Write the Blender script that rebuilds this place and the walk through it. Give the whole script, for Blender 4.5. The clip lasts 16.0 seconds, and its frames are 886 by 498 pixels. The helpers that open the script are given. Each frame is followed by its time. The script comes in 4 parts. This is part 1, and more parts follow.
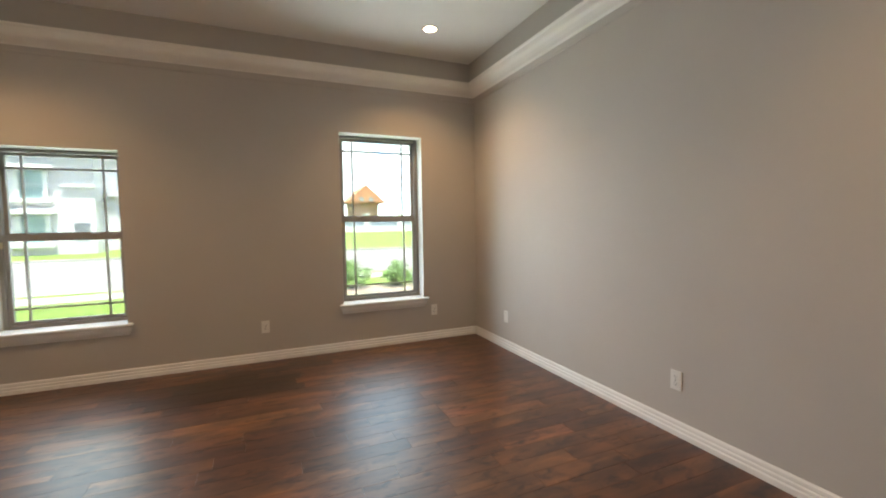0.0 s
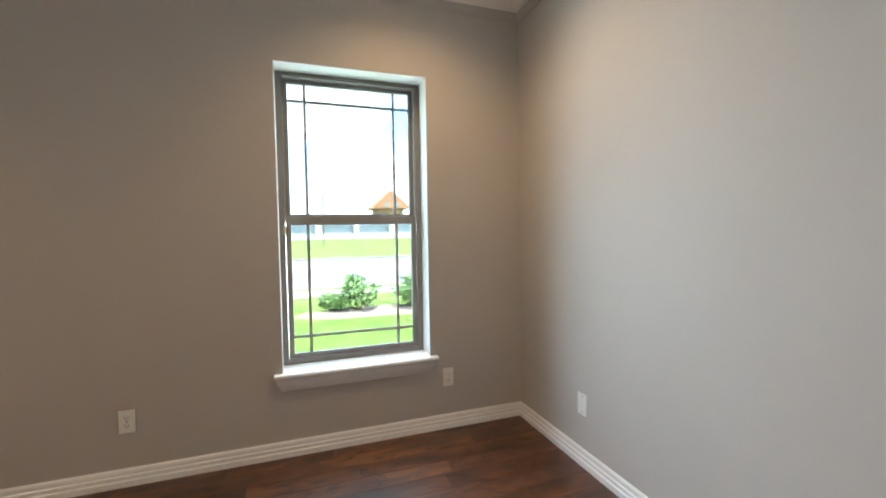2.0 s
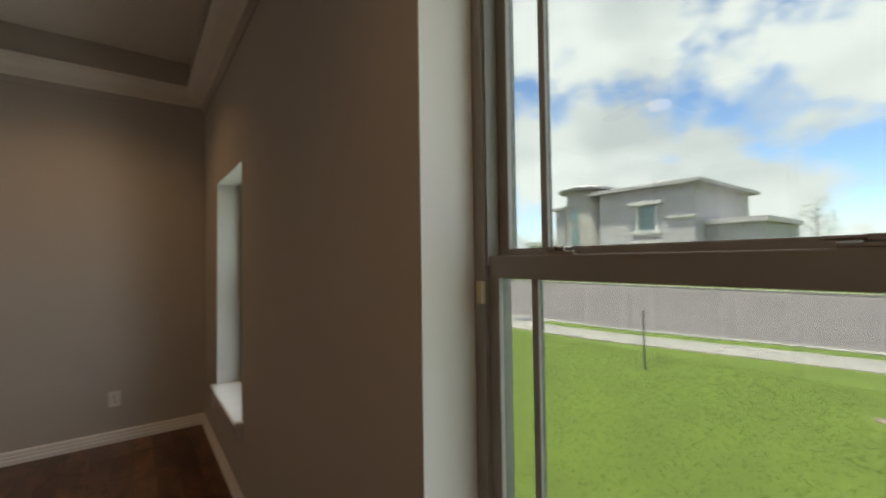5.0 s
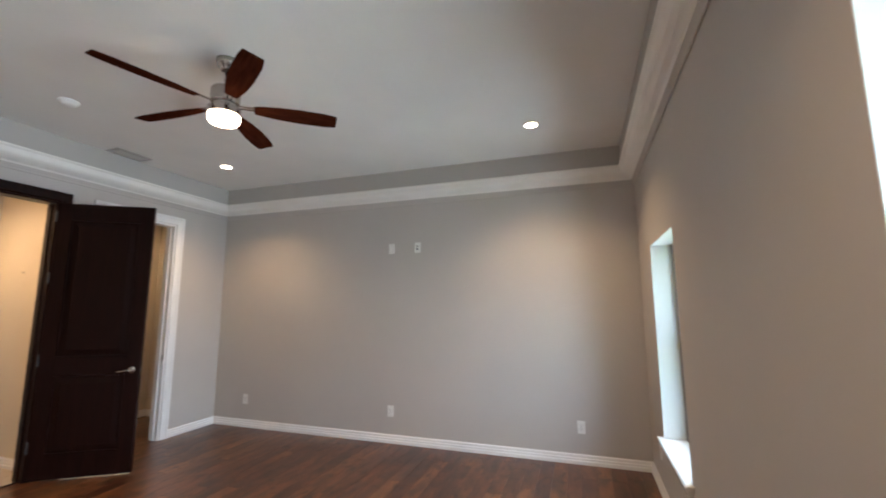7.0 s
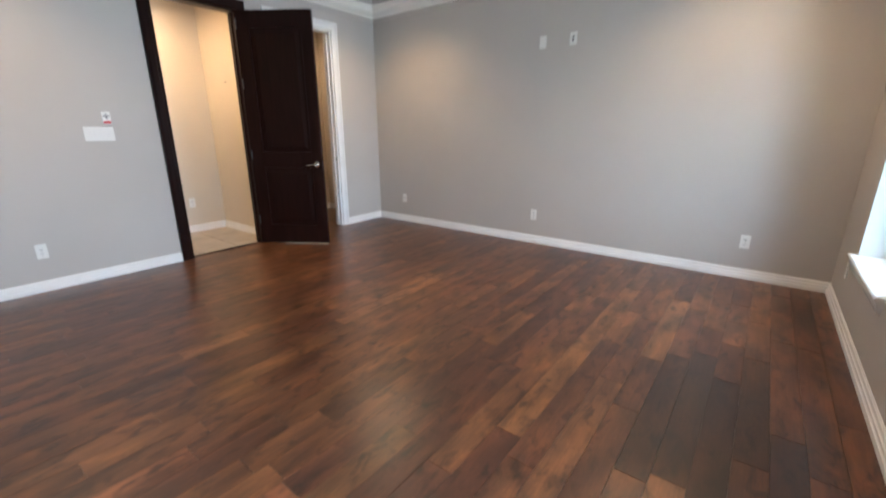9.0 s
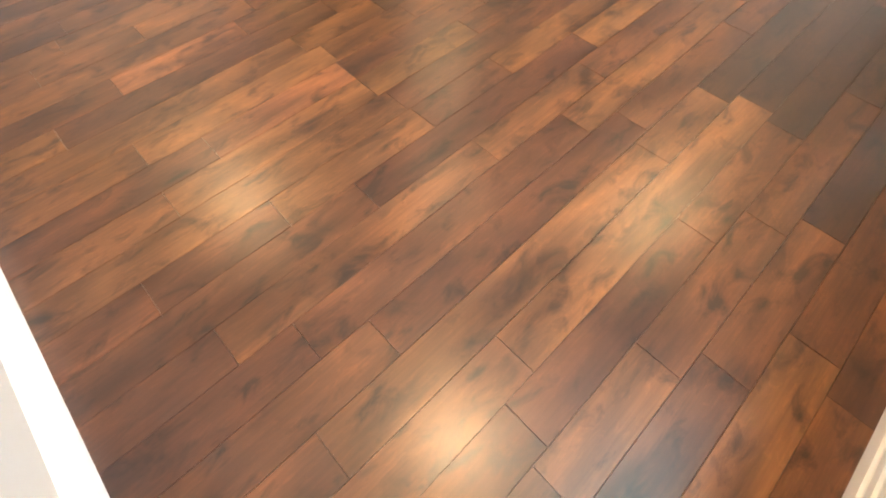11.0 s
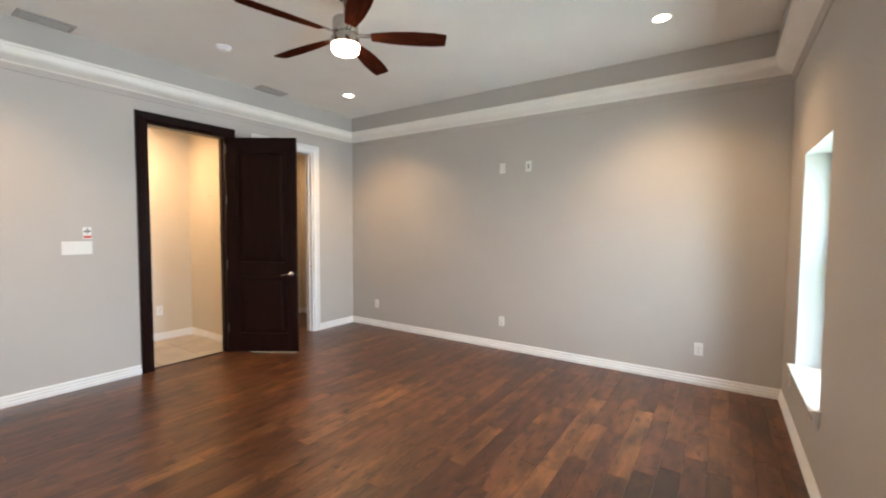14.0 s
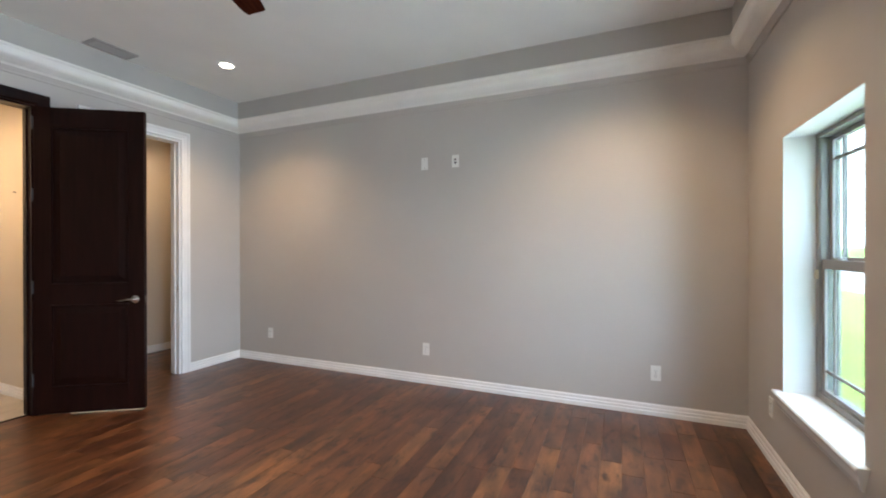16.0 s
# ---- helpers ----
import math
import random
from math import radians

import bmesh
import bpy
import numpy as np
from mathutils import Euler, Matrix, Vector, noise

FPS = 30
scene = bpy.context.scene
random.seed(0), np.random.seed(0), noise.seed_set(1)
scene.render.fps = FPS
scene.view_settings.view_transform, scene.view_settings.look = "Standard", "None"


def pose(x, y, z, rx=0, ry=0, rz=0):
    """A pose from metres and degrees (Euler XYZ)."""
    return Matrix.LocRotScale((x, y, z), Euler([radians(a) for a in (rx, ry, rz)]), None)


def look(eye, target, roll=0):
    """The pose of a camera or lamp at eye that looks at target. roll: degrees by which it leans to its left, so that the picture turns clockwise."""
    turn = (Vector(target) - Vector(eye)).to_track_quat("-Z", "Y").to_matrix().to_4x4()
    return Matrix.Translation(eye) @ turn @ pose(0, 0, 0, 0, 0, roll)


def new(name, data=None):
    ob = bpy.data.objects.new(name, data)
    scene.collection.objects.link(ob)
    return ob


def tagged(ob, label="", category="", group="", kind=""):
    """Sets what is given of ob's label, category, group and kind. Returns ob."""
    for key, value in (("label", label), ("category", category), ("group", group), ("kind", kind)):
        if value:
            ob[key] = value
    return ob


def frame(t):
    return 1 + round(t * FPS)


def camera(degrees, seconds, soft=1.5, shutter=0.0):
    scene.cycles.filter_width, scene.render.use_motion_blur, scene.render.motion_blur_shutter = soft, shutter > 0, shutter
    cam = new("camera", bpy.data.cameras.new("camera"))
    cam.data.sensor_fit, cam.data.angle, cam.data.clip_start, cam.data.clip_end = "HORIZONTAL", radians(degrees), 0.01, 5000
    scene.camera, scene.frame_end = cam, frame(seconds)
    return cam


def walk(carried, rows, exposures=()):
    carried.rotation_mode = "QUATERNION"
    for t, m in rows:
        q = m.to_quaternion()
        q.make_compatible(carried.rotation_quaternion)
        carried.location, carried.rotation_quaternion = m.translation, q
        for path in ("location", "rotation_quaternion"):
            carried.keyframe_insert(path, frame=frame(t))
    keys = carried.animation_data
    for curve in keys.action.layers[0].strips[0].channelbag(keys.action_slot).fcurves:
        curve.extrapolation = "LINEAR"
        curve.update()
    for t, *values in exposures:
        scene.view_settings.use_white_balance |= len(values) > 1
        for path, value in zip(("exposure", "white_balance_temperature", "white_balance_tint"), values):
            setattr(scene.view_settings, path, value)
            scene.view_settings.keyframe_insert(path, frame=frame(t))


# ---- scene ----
cam = camera(94.0, 16.0, soft=1.9, shutter=0.3)
PATH = [
    (0, (-2.226, -4.27, 1.287), (-1.445, -2.432, 1.167), -0.9),
    (0.5, (-2.016, -3.826, 1.283), (-1.131, -2.037, 1.162), -0.9),
    (1, (-1.77, -3.379, 1.237), (-0.877, -1.592, 1.136), -1.0),
    (1.5, (-1.597, -2.91, 1.281), (-0.781, -1.087, 1.175), -0.8),
    (2, (-1.419, -2.486, 1.277), (-0.762, -0.6, 1.189), -0.9),
    (2.5, (-1.248, -2.05, 1.295), (-0.795, -0.104, 1.223), -0.9),
    (3, (-1.15, -1.637, 1.307), (-0.915, 0.349, 1.269), -0.9),
    (3.2, (-1.058, -1.476, 1.283), (-0.982, 0.523, 1.271), -1.1),
    (5.3, (-0.766, -0.410, 1.383), (-2.564, 0.463, 1.457), -0.9),
    (5.5, (-0.755, -0.402, 1.397), (-2.645, 0.242, 1.501), -0.6),
    (6, (-0.696, -0.460, 1.432), (-2.684, -0.328, 1.612), -0.6),
    (6.5, (-0.639, -0.459, 1.471), (-2.598, -0.778, 1.718), -0.4),
    (7, (-0.572, -0.526, 1.471), (-2.449, -1.159, 1.748), -0.2),
    (7.5, (-0.549, -0.541, 1.434), (-2.327, -1.419, 1.69), 0.1),
    (8, (-0.534, -0.554, 1.393), (-2.242, -1.588, 1.486), 0.1),
    (8.5, (-0.522, -0.582, 1.324), (-2.164, -1.707, 1.132), 0.3),
    (9, (-0.539, -0.577, 1.276), (-2.064, -1.747, 0.72), -0.1),
    (9.5, (-0.52, -0.58, 1.173), (-1.835, -1.67, 0.132), 0.4),
    (10, (-0.511, -0.557, 1.034), (-1.563, -1.48, -0.396), 0.3),
    (10.2, (-0.505, -0.549, 1.0), (-1.478, -1.4, -0.525), 0.4),
    (12.3, (-0.486, -0.535, 1.215), (-1.415, -1.765, -0.059), 0.0),
    (12.5, (-0.485, -0.519, 1.264), (-1.472, -1.869, 0.167), 0.0),
    (13, (-0.448, -0.486, 1.376), (-1.651, -1.945, 0.725), 0.5),
    (13.5, (-0.454, -0.473, 1.402), (-1.915, -1.803, 1.09), 0.5),
    (14, (-0.459, -0.454, 1.427), (-2.115, -1.572, 1.33), 0.3),
    (14.5, (-0.469, -0.476, 1.437), (-2.227, -1.429, 1.463), -0.0),
    (15, (-0.557, -0.559, 1.412), (-2.366, -1.41, 1.47), -0.2),
    (15.5, (-0.882, -0.678, 1.364), (-2.711, -1.487, 1.401), -0.2),
    (16, (-1.26, -0.858, 1.317), (-3.098, -1.647, 1.313), -0.1),
]
# the two stretches between the known ones
BETWEEN = [
    (4.0, (-0.95, -1.02, 1.29), (-1.54, 0.89, 1.31), -0.5),
    (4.7, (-0.85, -0.62, 1.35), (-2.19, 0.86, 1.40), -0.4),
    (10.7, (-0.53, -0.59, 0.97), (-1.24, -1.28, -0.76), 0.0),
    (11.3, (-0.52, -0.59, 0.98), (-1.19, -1.35, -0.74), 0.0),
    (11.85, (-0.51, -0.59, 1.08), (-1.28, -1.58, -0.47), 0.0),
]
# seconds, stops, kelvin, tint
EXPOSURES = [
    (0.0, 5.6, 6600, 11), (1.0, 5.8, 6700, 11), (1.5, 5.8, 6400, 11), (2.0, 5.7, 5800, 8), (2.5, 5.5, 5400, 5), (3.2, 4.95, 5100, 5), (4.3, 4.4, 6000, 8), (5.3, 3.8, 7300, 17),
    (5.5, 4.0, 7300, 17), (6.0, 5.2, 6600, 18), (6.5, 5.5, 5800, 14), (7.0, 5.8, 5650, 12), (8.0, 6.0, 5450, 11), (9.0, 6.1, 5400, 10), (9.5, 6.5, 6000, 11), (10.2, 7.05, 6500, 12),
    (11.2, 7.1, 6500, 10), (12.3, 6.4, 4450, 7), (12.5, 6.4, 4450, 7), (12.8, 6.3, 5300, 8), (13.2, 6.3, 6100, 10), (13.5, 6.3, 6250, 10), (14.5, 6.25, 5600, 11), (15.5, 6.25, 5550, 10), (16.0, 6.05, 5500, 10),
]
walk(cam, [(t, look(eye, target, roll)) for t, eye, target, roll in sorted(PATH + BETWEEN)], EXPOSURES)

# ---- light ----
world = bpy.data.worlds.new("world")
scene.world = world
world.use_nodes = True
wn, wl = world.node_tree.nodes, world.node_tree.links
sky = wn.new("ShaderNodeTexSky")
sky.sky_type, sky.sun_disc = "NISHITA", False
sky.air_density, sky.dust_density, sky.ozone_density = 0.8, 0.15, 4.0
sky.sun_elevation, sky.sun_rotation = radians(75), radians(157)
wtc = wn.new("ShaderNodeTexCoord")
wmap = wn.new("ShaderNodeMapping")
wmap.inputs["Scale"].default_value = (1.0, 1.0, 1.5)
wno = wn.new("ShaderNodeTexNoise")
wno.inputs["Scale"].default_value, wno.inputs["Detail"].default_value, wno.inputs["Roughness"].default_value = 3.1, 11, 0.60
wramp = wn.new("ShaderNodeValToRGB")
wramp.color_ramp.elements[0].position, wramp.color_ramp.elements[1].position = 0.41, 0.51
wmix = wn.new("ShaderNodeMixRGB")
wl.new(wtc.outputs["Generated"], wmap.inputs["Vector"])
wl.new(wmap.outputs["Vector"], wno.inputs["Vector"])
wl.new(wno.outputs["Fac"], wramp.inputs["Fac"])
wl.new(wramp.outputs["Color"], wmix.inputs["Fac"])
# grey undersides within the clouds
wgrey = wn.new("ShaderNodeTexNoise")
wgrey.inputs["Scale"].default_value, wgrey.inputs["Detail"].default_value = 3.6, 8
wtone = wn.new("ShaderNodeValToRGB")
wtone.color_ramp.elements[0].position, wtone.color_ramp.elements[1].position = 0.36, 0.58
wtone.color_ramp.elements[0].color, wtone.color_ramp.elements[1].color = (2.7, 2.85, 3.1, 1), (4.0, 4.1, 4.25, 1)
wl.new(wmap.outputs["Vector"], wgrey.inputs["Vector"])
wl.new(wgrey.outputs["Fac"], wtone.inputs["Fac"])
wl.new(wtone.outputs["Color"], wmix.inputs["Color2"])
wl.new(sky.outputs["Color"], wmix.inputs["Color1"])
wl.new(wmix.outputs["Color"], wn["Background"].inputs["Color"])
wn["Background"].inputs["Strength"].default_value = 0.15

sun = new("sun", bpy.data.lights.new("sun", "SUN"))
sun.data.energy, sun.data.angle, sun.data.color = 4.0, radians(2.0), (1.0, 0.95, 0.88)
sun.matrix_world = look((0, 0, 0), (-0.10, 0.24, -0.96))

LAMP_COLOR = (1.0, 0.62, 0.30)
# added area lamps just outside the two windows, standing in for sky light
for wx, wz, ww, wh, watts in ((-1.089, 1.38, 0.92, 1.80, 1.85), (-3.78, 1.26, 0.92, 1.54, 1.5)):
    sl = new("sky_stand_in_lamp", bpy.data.lights.new("sky_stand_in_lamp", "AREA"))
    sl.data.shape, sl.data.size, sl.data.size_y = "RECTANGLE", ww, wh
    sl.data.energy, sl.data.color, sl.data.spread = watts, (0.86, 0.95, 1.0), radians(174)
    sl.matrix_world = look((wx, 0.50, wz + 0.04), (wx, -1.50, wz - 0.44))



# ---- materials ----
def material(name, color, rough=0.6, metal=0.0, vary=0.12, scale=6.0, bump=0.0, bump_scale=200.0, coat=0.0, stretch=None, spec=0.5):
    """A plain surface with uneven tone and fine relief."""
    m = bpy.data.materials.new(name)
    m.use_nodes = True
    n, l = m.node_tree.nodes, m.node_tree.links
    b = n["Principled BSDF"]
    b.inputs["Roughness"].default_value, b.inputs["Metallic"].default_value = rough, metal
    b.inputs["Coat Weight"].default_value, b.inputs["Specular IOR Level"].default_value = coat, spec
    tc = n.new("ShaderNodeTexCoord")
    src = tc.outputs["Object"]
    if stretch:
        mp = n.new("ShaderNodeMapping")
        mp.inputs["Scale"].default_value = stretch
        l.new(src, mp.inputs["Vector"])
        src = mp.outputs["Vector"]
    no = n.new("ShaderNodeTexNoise")
    no.inputs["Scale"].default_value, no.inputs["Detail"].default_value = scale, 6
    l.new(src, no.inputs["Vector"])
    r = n.new("ShaderNodeValToRGB")
    r.color_ramp.elements[0].position, r.color_ramp.elements[1].position = 0.3, 0.7
    r.color_ramp.elements[0].color = (*[c * (1 - vary) for c in color], 1)
    r.color_ramp.elements[1].color = (*[min(1, c * (1 + vary)) for c in color], 1)
    l.new(no.outputs["Fac"], r.inputs["Fac"])
    l.new(r.outputs["Color"], b.inputs["Base Color"])
    if bump:
        nb = n.new("ShaderNodeTexNoise")
        nb.inputs["Scale"].default_value, nb.inputs["Detail"].default_value = bump_scale, 3
        l.new(src, nb.inputs["Vector"])
        bp = n.new("ShaderNodeBump")
        bp.inputs["Strength"].default_value, bp.inputs["Distance"].default_value = bump, 0.002
        l.new(nb.outputs["Fac"], bp.inputs["Height"])
        l.new(bp.outputs["Normal"], b.inputs["Normal"])
    return m


def glow(name, color, strength):
    m = bpy.data.materials.new(name)
    m.use_nodes = True
    b = m.node_tree.nodes["Principled BSDF"]
    b.inputs["Base Color"].default_value = (0.9, 0.9, 0.88, 1)
    b.inputs["Emission Color"].default_value, b.inputs["Emission Strength"].default_value = (*color, 1), strength
    return m


def wood_floor_material():
    m = bpy.data.materials.new("hand scraped hardwood")
    m.use_nodes = True
    n, l = m.node_tree.nodes, m.node_tree.links
    b = n["Principled BSDF"]
    tc = n.new("ShaderNodeTexCoord")
    oi = n.new("ShaderNodeObjectInfo")
    geo = n.new("ShaderNodeNewGeometry")
    # every board shows another stretch of the wood
    off = n.new("ShaderNodeVectorMath")
    off.operation = "MULTIPLY_ADD"
    comb = n.new("ShaderNodeCombineXYZ")
    for k in ("X", "Y", "Z"):
        l.new(oi.outputs["Random"], comb.inputs[k])
    l.new(comb.outputs[0], off.inputs[0])
    off.inputs[1].default_value = (37.0, 53.0, 71.0)
    l.new(geo.outputs["Position"], off.inputs[2])

    def noise_node(scale_vec, scale, detail, rough=0.55, dist=0.0):
        mp = n.new("ShaderNodeMapping")
        mp.inputs["Scale"].default_value = scale_vec
        l.new(off.outputs[0], mp.inputs["Vector"])
        t = n.new("ShaderNodeTexNoise")
        t.inputs["Scale"].default_value, t.inputs["Detail"].default_value = scale, detail
        t.inputs["Roughness"].default_value, t.inputs["Distortion"].default_value = rough, dist
        l.new(mp.outputs[0], t.inputs["Vector"])
        return t

    def ramp(src, stops):
        r = n.new("ShaderNodeValToRGB")
        while len(r.color_ramp.elements) < len(stops):
            r.color_ramp.elements.new(0.5)
        for e, (p, c) in zip(r.color_ramp.elements, stops):
            e.position, e.color = p, (*c, 1)
        l.new(src, r.inputs["Fac"])
        return r

    def mixed(kind, fac, a, c):
        x = n.new("ShaderNodeMixRGB")
        x.blend_type = kind
        if isinstance(fac, float):
            x.inputs["Fac"].default_value = fac
        else:
            l.new(fac, x.inputs["Fac"])
        l.new(a, x.inputs["Color1"])
        l.new(c, x.inputs["Color2"])
        return x

    tone = ramp(oi.outputs["Random"], [(0.0, (0.062, 0.0215, 0.0098)), (0.22, (0.080, 0.0290, 0.0122)), (0.55, (0.097, 0.0365, 0.0142)),
                                       (0.88, (0.118, 0.047, 0.0170)), (1.0, (0.165, 0.070, 0.0245))])
    cloud = ramp(noise_node((1.5, 5.0, 1.0), 2.0, 3, 0.5, 0.2).outputs["Fac"], [(0.28, (0.42, 0.37, 0.34)), (0.5, (1.0, 0.99, 0.97)), (0.70, (1.75, 1.70, 1.56))])
    grain = ramp(noise_node((2.0, 70.0, 1.0), 1.6, 5, 0.6, 0.5).outputs["Fac"], [(0.35, (0.66, 0.63, 0.60)), (0.65, (1.18, 1.18, 1.16))])
    knot = ramp(noise_node((3.4, 7.0, 1.0), 2.3, 4, 0.58, 0.5).outputs["Fac"], [(0.31, (0.10, 0.07, 0.06)), (0.40, (0.58, 0.54, 0.52)), (0.49, (1, 1, 1))])
    flame = ramp(noise_node((9.0, 26.0, 1.0), 2.0, 4, 0.6, 1.5).outputs["Fac"], [(0.52, (1, 1, 1)), (0.70, (1.7, 1.6, 1.35))])
    c = mixed("MULTIPLY", 1.0, tone.outputs[0], cloud.outputs[0])
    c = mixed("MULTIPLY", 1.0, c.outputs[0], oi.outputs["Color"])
    c = mixed("MULTIPLY", 0.5, c.outputs[0], grain.outputs[0])
    c = mixed("MULTIPLY", 0.9, c.outputs[0], knot.outputs[0])
    c = mixed("MULTIPLY", 0.4, c.outputs[0], flame.outputs[0])
    l.new(c.outputs[0], b.inputs["Base Color"])
    rg = n.new("ShaderNodeMapRange")
    rg.inputs["To Min"].default_value, rg.inputs["To Max"].default_value = 0.285, 0.36
    l.new(noise_node((1.0, 3.0, 1.0), 3.0, 4).outputs["Fac"], rg.inputs["Value"])
    l.new(rg.outputs[0], b.inputs["Roughness"])
    b.inputs["Specular IOR Level"].default_value = 0.76
    bp = n.new("ShaderNodeBump")
    bp.inputs["Strength"].default_value, bp.inputs["Distance"].default_value = 0.10, 0.004
    l.new(noise_node((3.0, 14.0, 1.0), 2.0, 2, 0.45, 0.0).outputs["Fac"], bp.inputs["Height"])
    l.new(bp.outputs["Normal"], b.inputs["Normal"])
    return m


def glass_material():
    m = bpy.data.materials.new("view dimming window glass")
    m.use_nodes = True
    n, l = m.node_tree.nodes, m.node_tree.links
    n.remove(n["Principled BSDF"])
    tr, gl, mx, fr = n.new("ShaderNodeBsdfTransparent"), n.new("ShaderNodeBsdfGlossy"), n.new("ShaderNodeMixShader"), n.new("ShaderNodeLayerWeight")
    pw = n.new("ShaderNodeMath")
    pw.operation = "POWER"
    # dark tint put in to dim the view of outside
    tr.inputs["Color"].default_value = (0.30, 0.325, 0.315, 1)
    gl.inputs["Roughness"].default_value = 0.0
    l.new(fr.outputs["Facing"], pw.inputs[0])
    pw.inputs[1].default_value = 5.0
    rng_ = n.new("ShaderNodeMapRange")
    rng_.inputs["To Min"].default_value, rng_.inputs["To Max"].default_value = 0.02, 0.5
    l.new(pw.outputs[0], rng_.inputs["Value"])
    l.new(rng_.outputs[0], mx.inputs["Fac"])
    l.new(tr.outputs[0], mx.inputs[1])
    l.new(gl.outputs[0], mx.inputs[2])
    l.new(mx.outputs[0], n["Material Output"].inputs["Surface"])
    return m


PAINT = material("greige wall paint", (0.51, 0.475, 0.435), 0.62, vary=0.025, scale=1.6, bump=0.25, bump_scale=260)
TRAYPAINT = material("tray side paint", (0.48, 0.46, 0.425), 0.7, vary=0.025, scale=2.0, bump=0.25, bump_scale=220)
HALLPAINT = material("cream hall paint", (0.66, 0.58, 0.46), 0.6, vary=0.03, scale=1.6, bump=0.25, bump_scale=260)
CEILPAINT = material("ceiling paint", (0.83, 0.82, 0.78), 0.8, vary=0.025, scale=2.0, bump=0.3, bump_scale=180)
CREAM = material("cream trim paint", (0.89, 0.865, 0.81), 0.45, vary=0.03, scale=4, bump=0.1, bump_scale=120)
WHITE = material("white trim paint", (0.84, 0.83, 0.81), 0.38, vary=0.03, scale=7, bump=0.08, bump_scale=90)
REVEAL = material("pale reveal paint", (0.66, 0.655, 0.63), 0.6, vary=0.025, scale=2.0, bump=0.2, bump_scale=240)
STOOL = material("polished white sill", (0.80, 0.81, 0.80), 0.18, vary=0.03, scale=9)
PLATE = material("white plastic", (0.80, 0.79, 0.75), 0.35, vary=0.02)
DETECTOR = material("bright white plastic", (0.93, 0.93, 0.91), 0.3, vary=0.01)
VENT = material("grey vent metal", (0.40, 0.38, 0.35), 0.5, vary=0.05)
SLOT = material("dark slots", (0.05, 0.05, 0.05), 0.6)
DARKWOOD = material("espresso stained wood", (0.011, 0.0036, 0.0025), 0.34, vary=0.35, scale=3.0, bump=0.05, bump_scale=40, spec=0.12, stretch=(9, 9, 0.8))
NICKEL = material("brushed nickel", (0.46, 0.43, 0.39), 0.22, metal=1.0, vary=0.06, scale=30)
BLADE = material("walnut fan blade", (0.045, 0.012, 0.006), 0.65, vary=0.45, scale=5.0, spec=0.0, stretch=(1, 9, 1))
ALU = material("clay aluminium", (0.25, 0.238, 0.22), 0.42, metal=0.0, vary=0.06, scale=12)
BEIGE = material("beige plastic", (0.55, 0.47, 0.30), 0.5, vary=0.05)
TILE = material("beige floor tile", (0.44, 0.39, 0.32), 0.35, vary=0.14, scale=5, bump=0.08, bump_scale=30)
GROUT = material("grout", (0.40, 0.33, 0.25), 0.9, vary=0.1)
SUBFLOOR = material("dark gap under boards", (0.02, 0.009, 0.006), 0.8)
FLOOR = wood_floor_material()
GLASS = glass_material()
BULB = glow("warm lamp lens", (1.0, 0.80, 0.52), 0.5)
DOME = glow("frosted lit glass", (1.0, 0.72, 0.42), 0.7)
RED = material("red print", (0.55, 0.03, 0.03), 0.5)
INK = material("dark print", (0.05, 0.05, 0.06), 0.5)
STUCCO = material("pale stucco", (0.45, 0.43, 0.44), 0.85, vary=0.06, scale=0.6, bump=0.3, bump_scale=30)
STUCCOTRIM = material("white cast stone", (0.55, 0.54, 0.53), 0.8, vary=0.05, scale=2)
STONE = material("tan ledge stone", (0.41, 0.385, 0.36), 0.85, vary=0.09, scale=3.0, bump=0.6, bump_scale=9)
ROOFTILE = material("grey roof tile", (0.36, 0.345, 0.355), 0.8, vary=0.2, scale=5, bump=0.4, bump_scale=14)
BROWNROOF = material("brown clay roof", (0.36, 0.16, 0.08), 0.8, vary=0.25, scale=5)
TANWALL = material("tan gable wall", (0.40, 0.24, 0.15), 0.85, vary=0.1)
DARKPANEL = material("slate fence panel", (0.16, 0.18, 0.22), 0.7, vary=0.15)
HOUSEGLASS = material("teal house window", (0.19, 0.27, 0.27), 0.15, vary=0.2, scale=1.0)
GARAGE = material("grey garage door", (0.20, 0.20, 0.22), 0.5)
ASPHALT = material("sun bleached asphalt", (0.135, 0.118, 0.118), 0.9, vary=0.12, scale=0.9, bump=0.4, bump_scale=40)
CONCRETE = material("pale concrete", (0.25, 0.236, 0.215), 0.85, vary=0.12, scale=1.5, bump=0.3, bump_scale=40)
LAWN = material("lawn soil and grass", (0.092, 0.135, 0.014), 0.9, vary=0.16, scale=1.4, bump=0.12, bump_scale=60)
BLADEGRASS = material("grass blades", (0.105, 0.150, 0.022), 0.7, vary=0.3, scale=1.2)
MULCH = material("bark mulch", (0.21, 0.155, 0.12), 0.95, vary=0.5, scale=26, bump=0.9, bump_scale=40)
LEAF = material("shrub leaf", (0.15, 0.235, 0.075), 0.55, vary=0.45, scale=6)
BARK = material("grey bark", (0.13, 0.10, 0.08), 0.9, vary=0.3, scale=9)
STEEL = material("galvanised steel", (0.12, 0.12, 0.13), 0.6, metal=0.3)


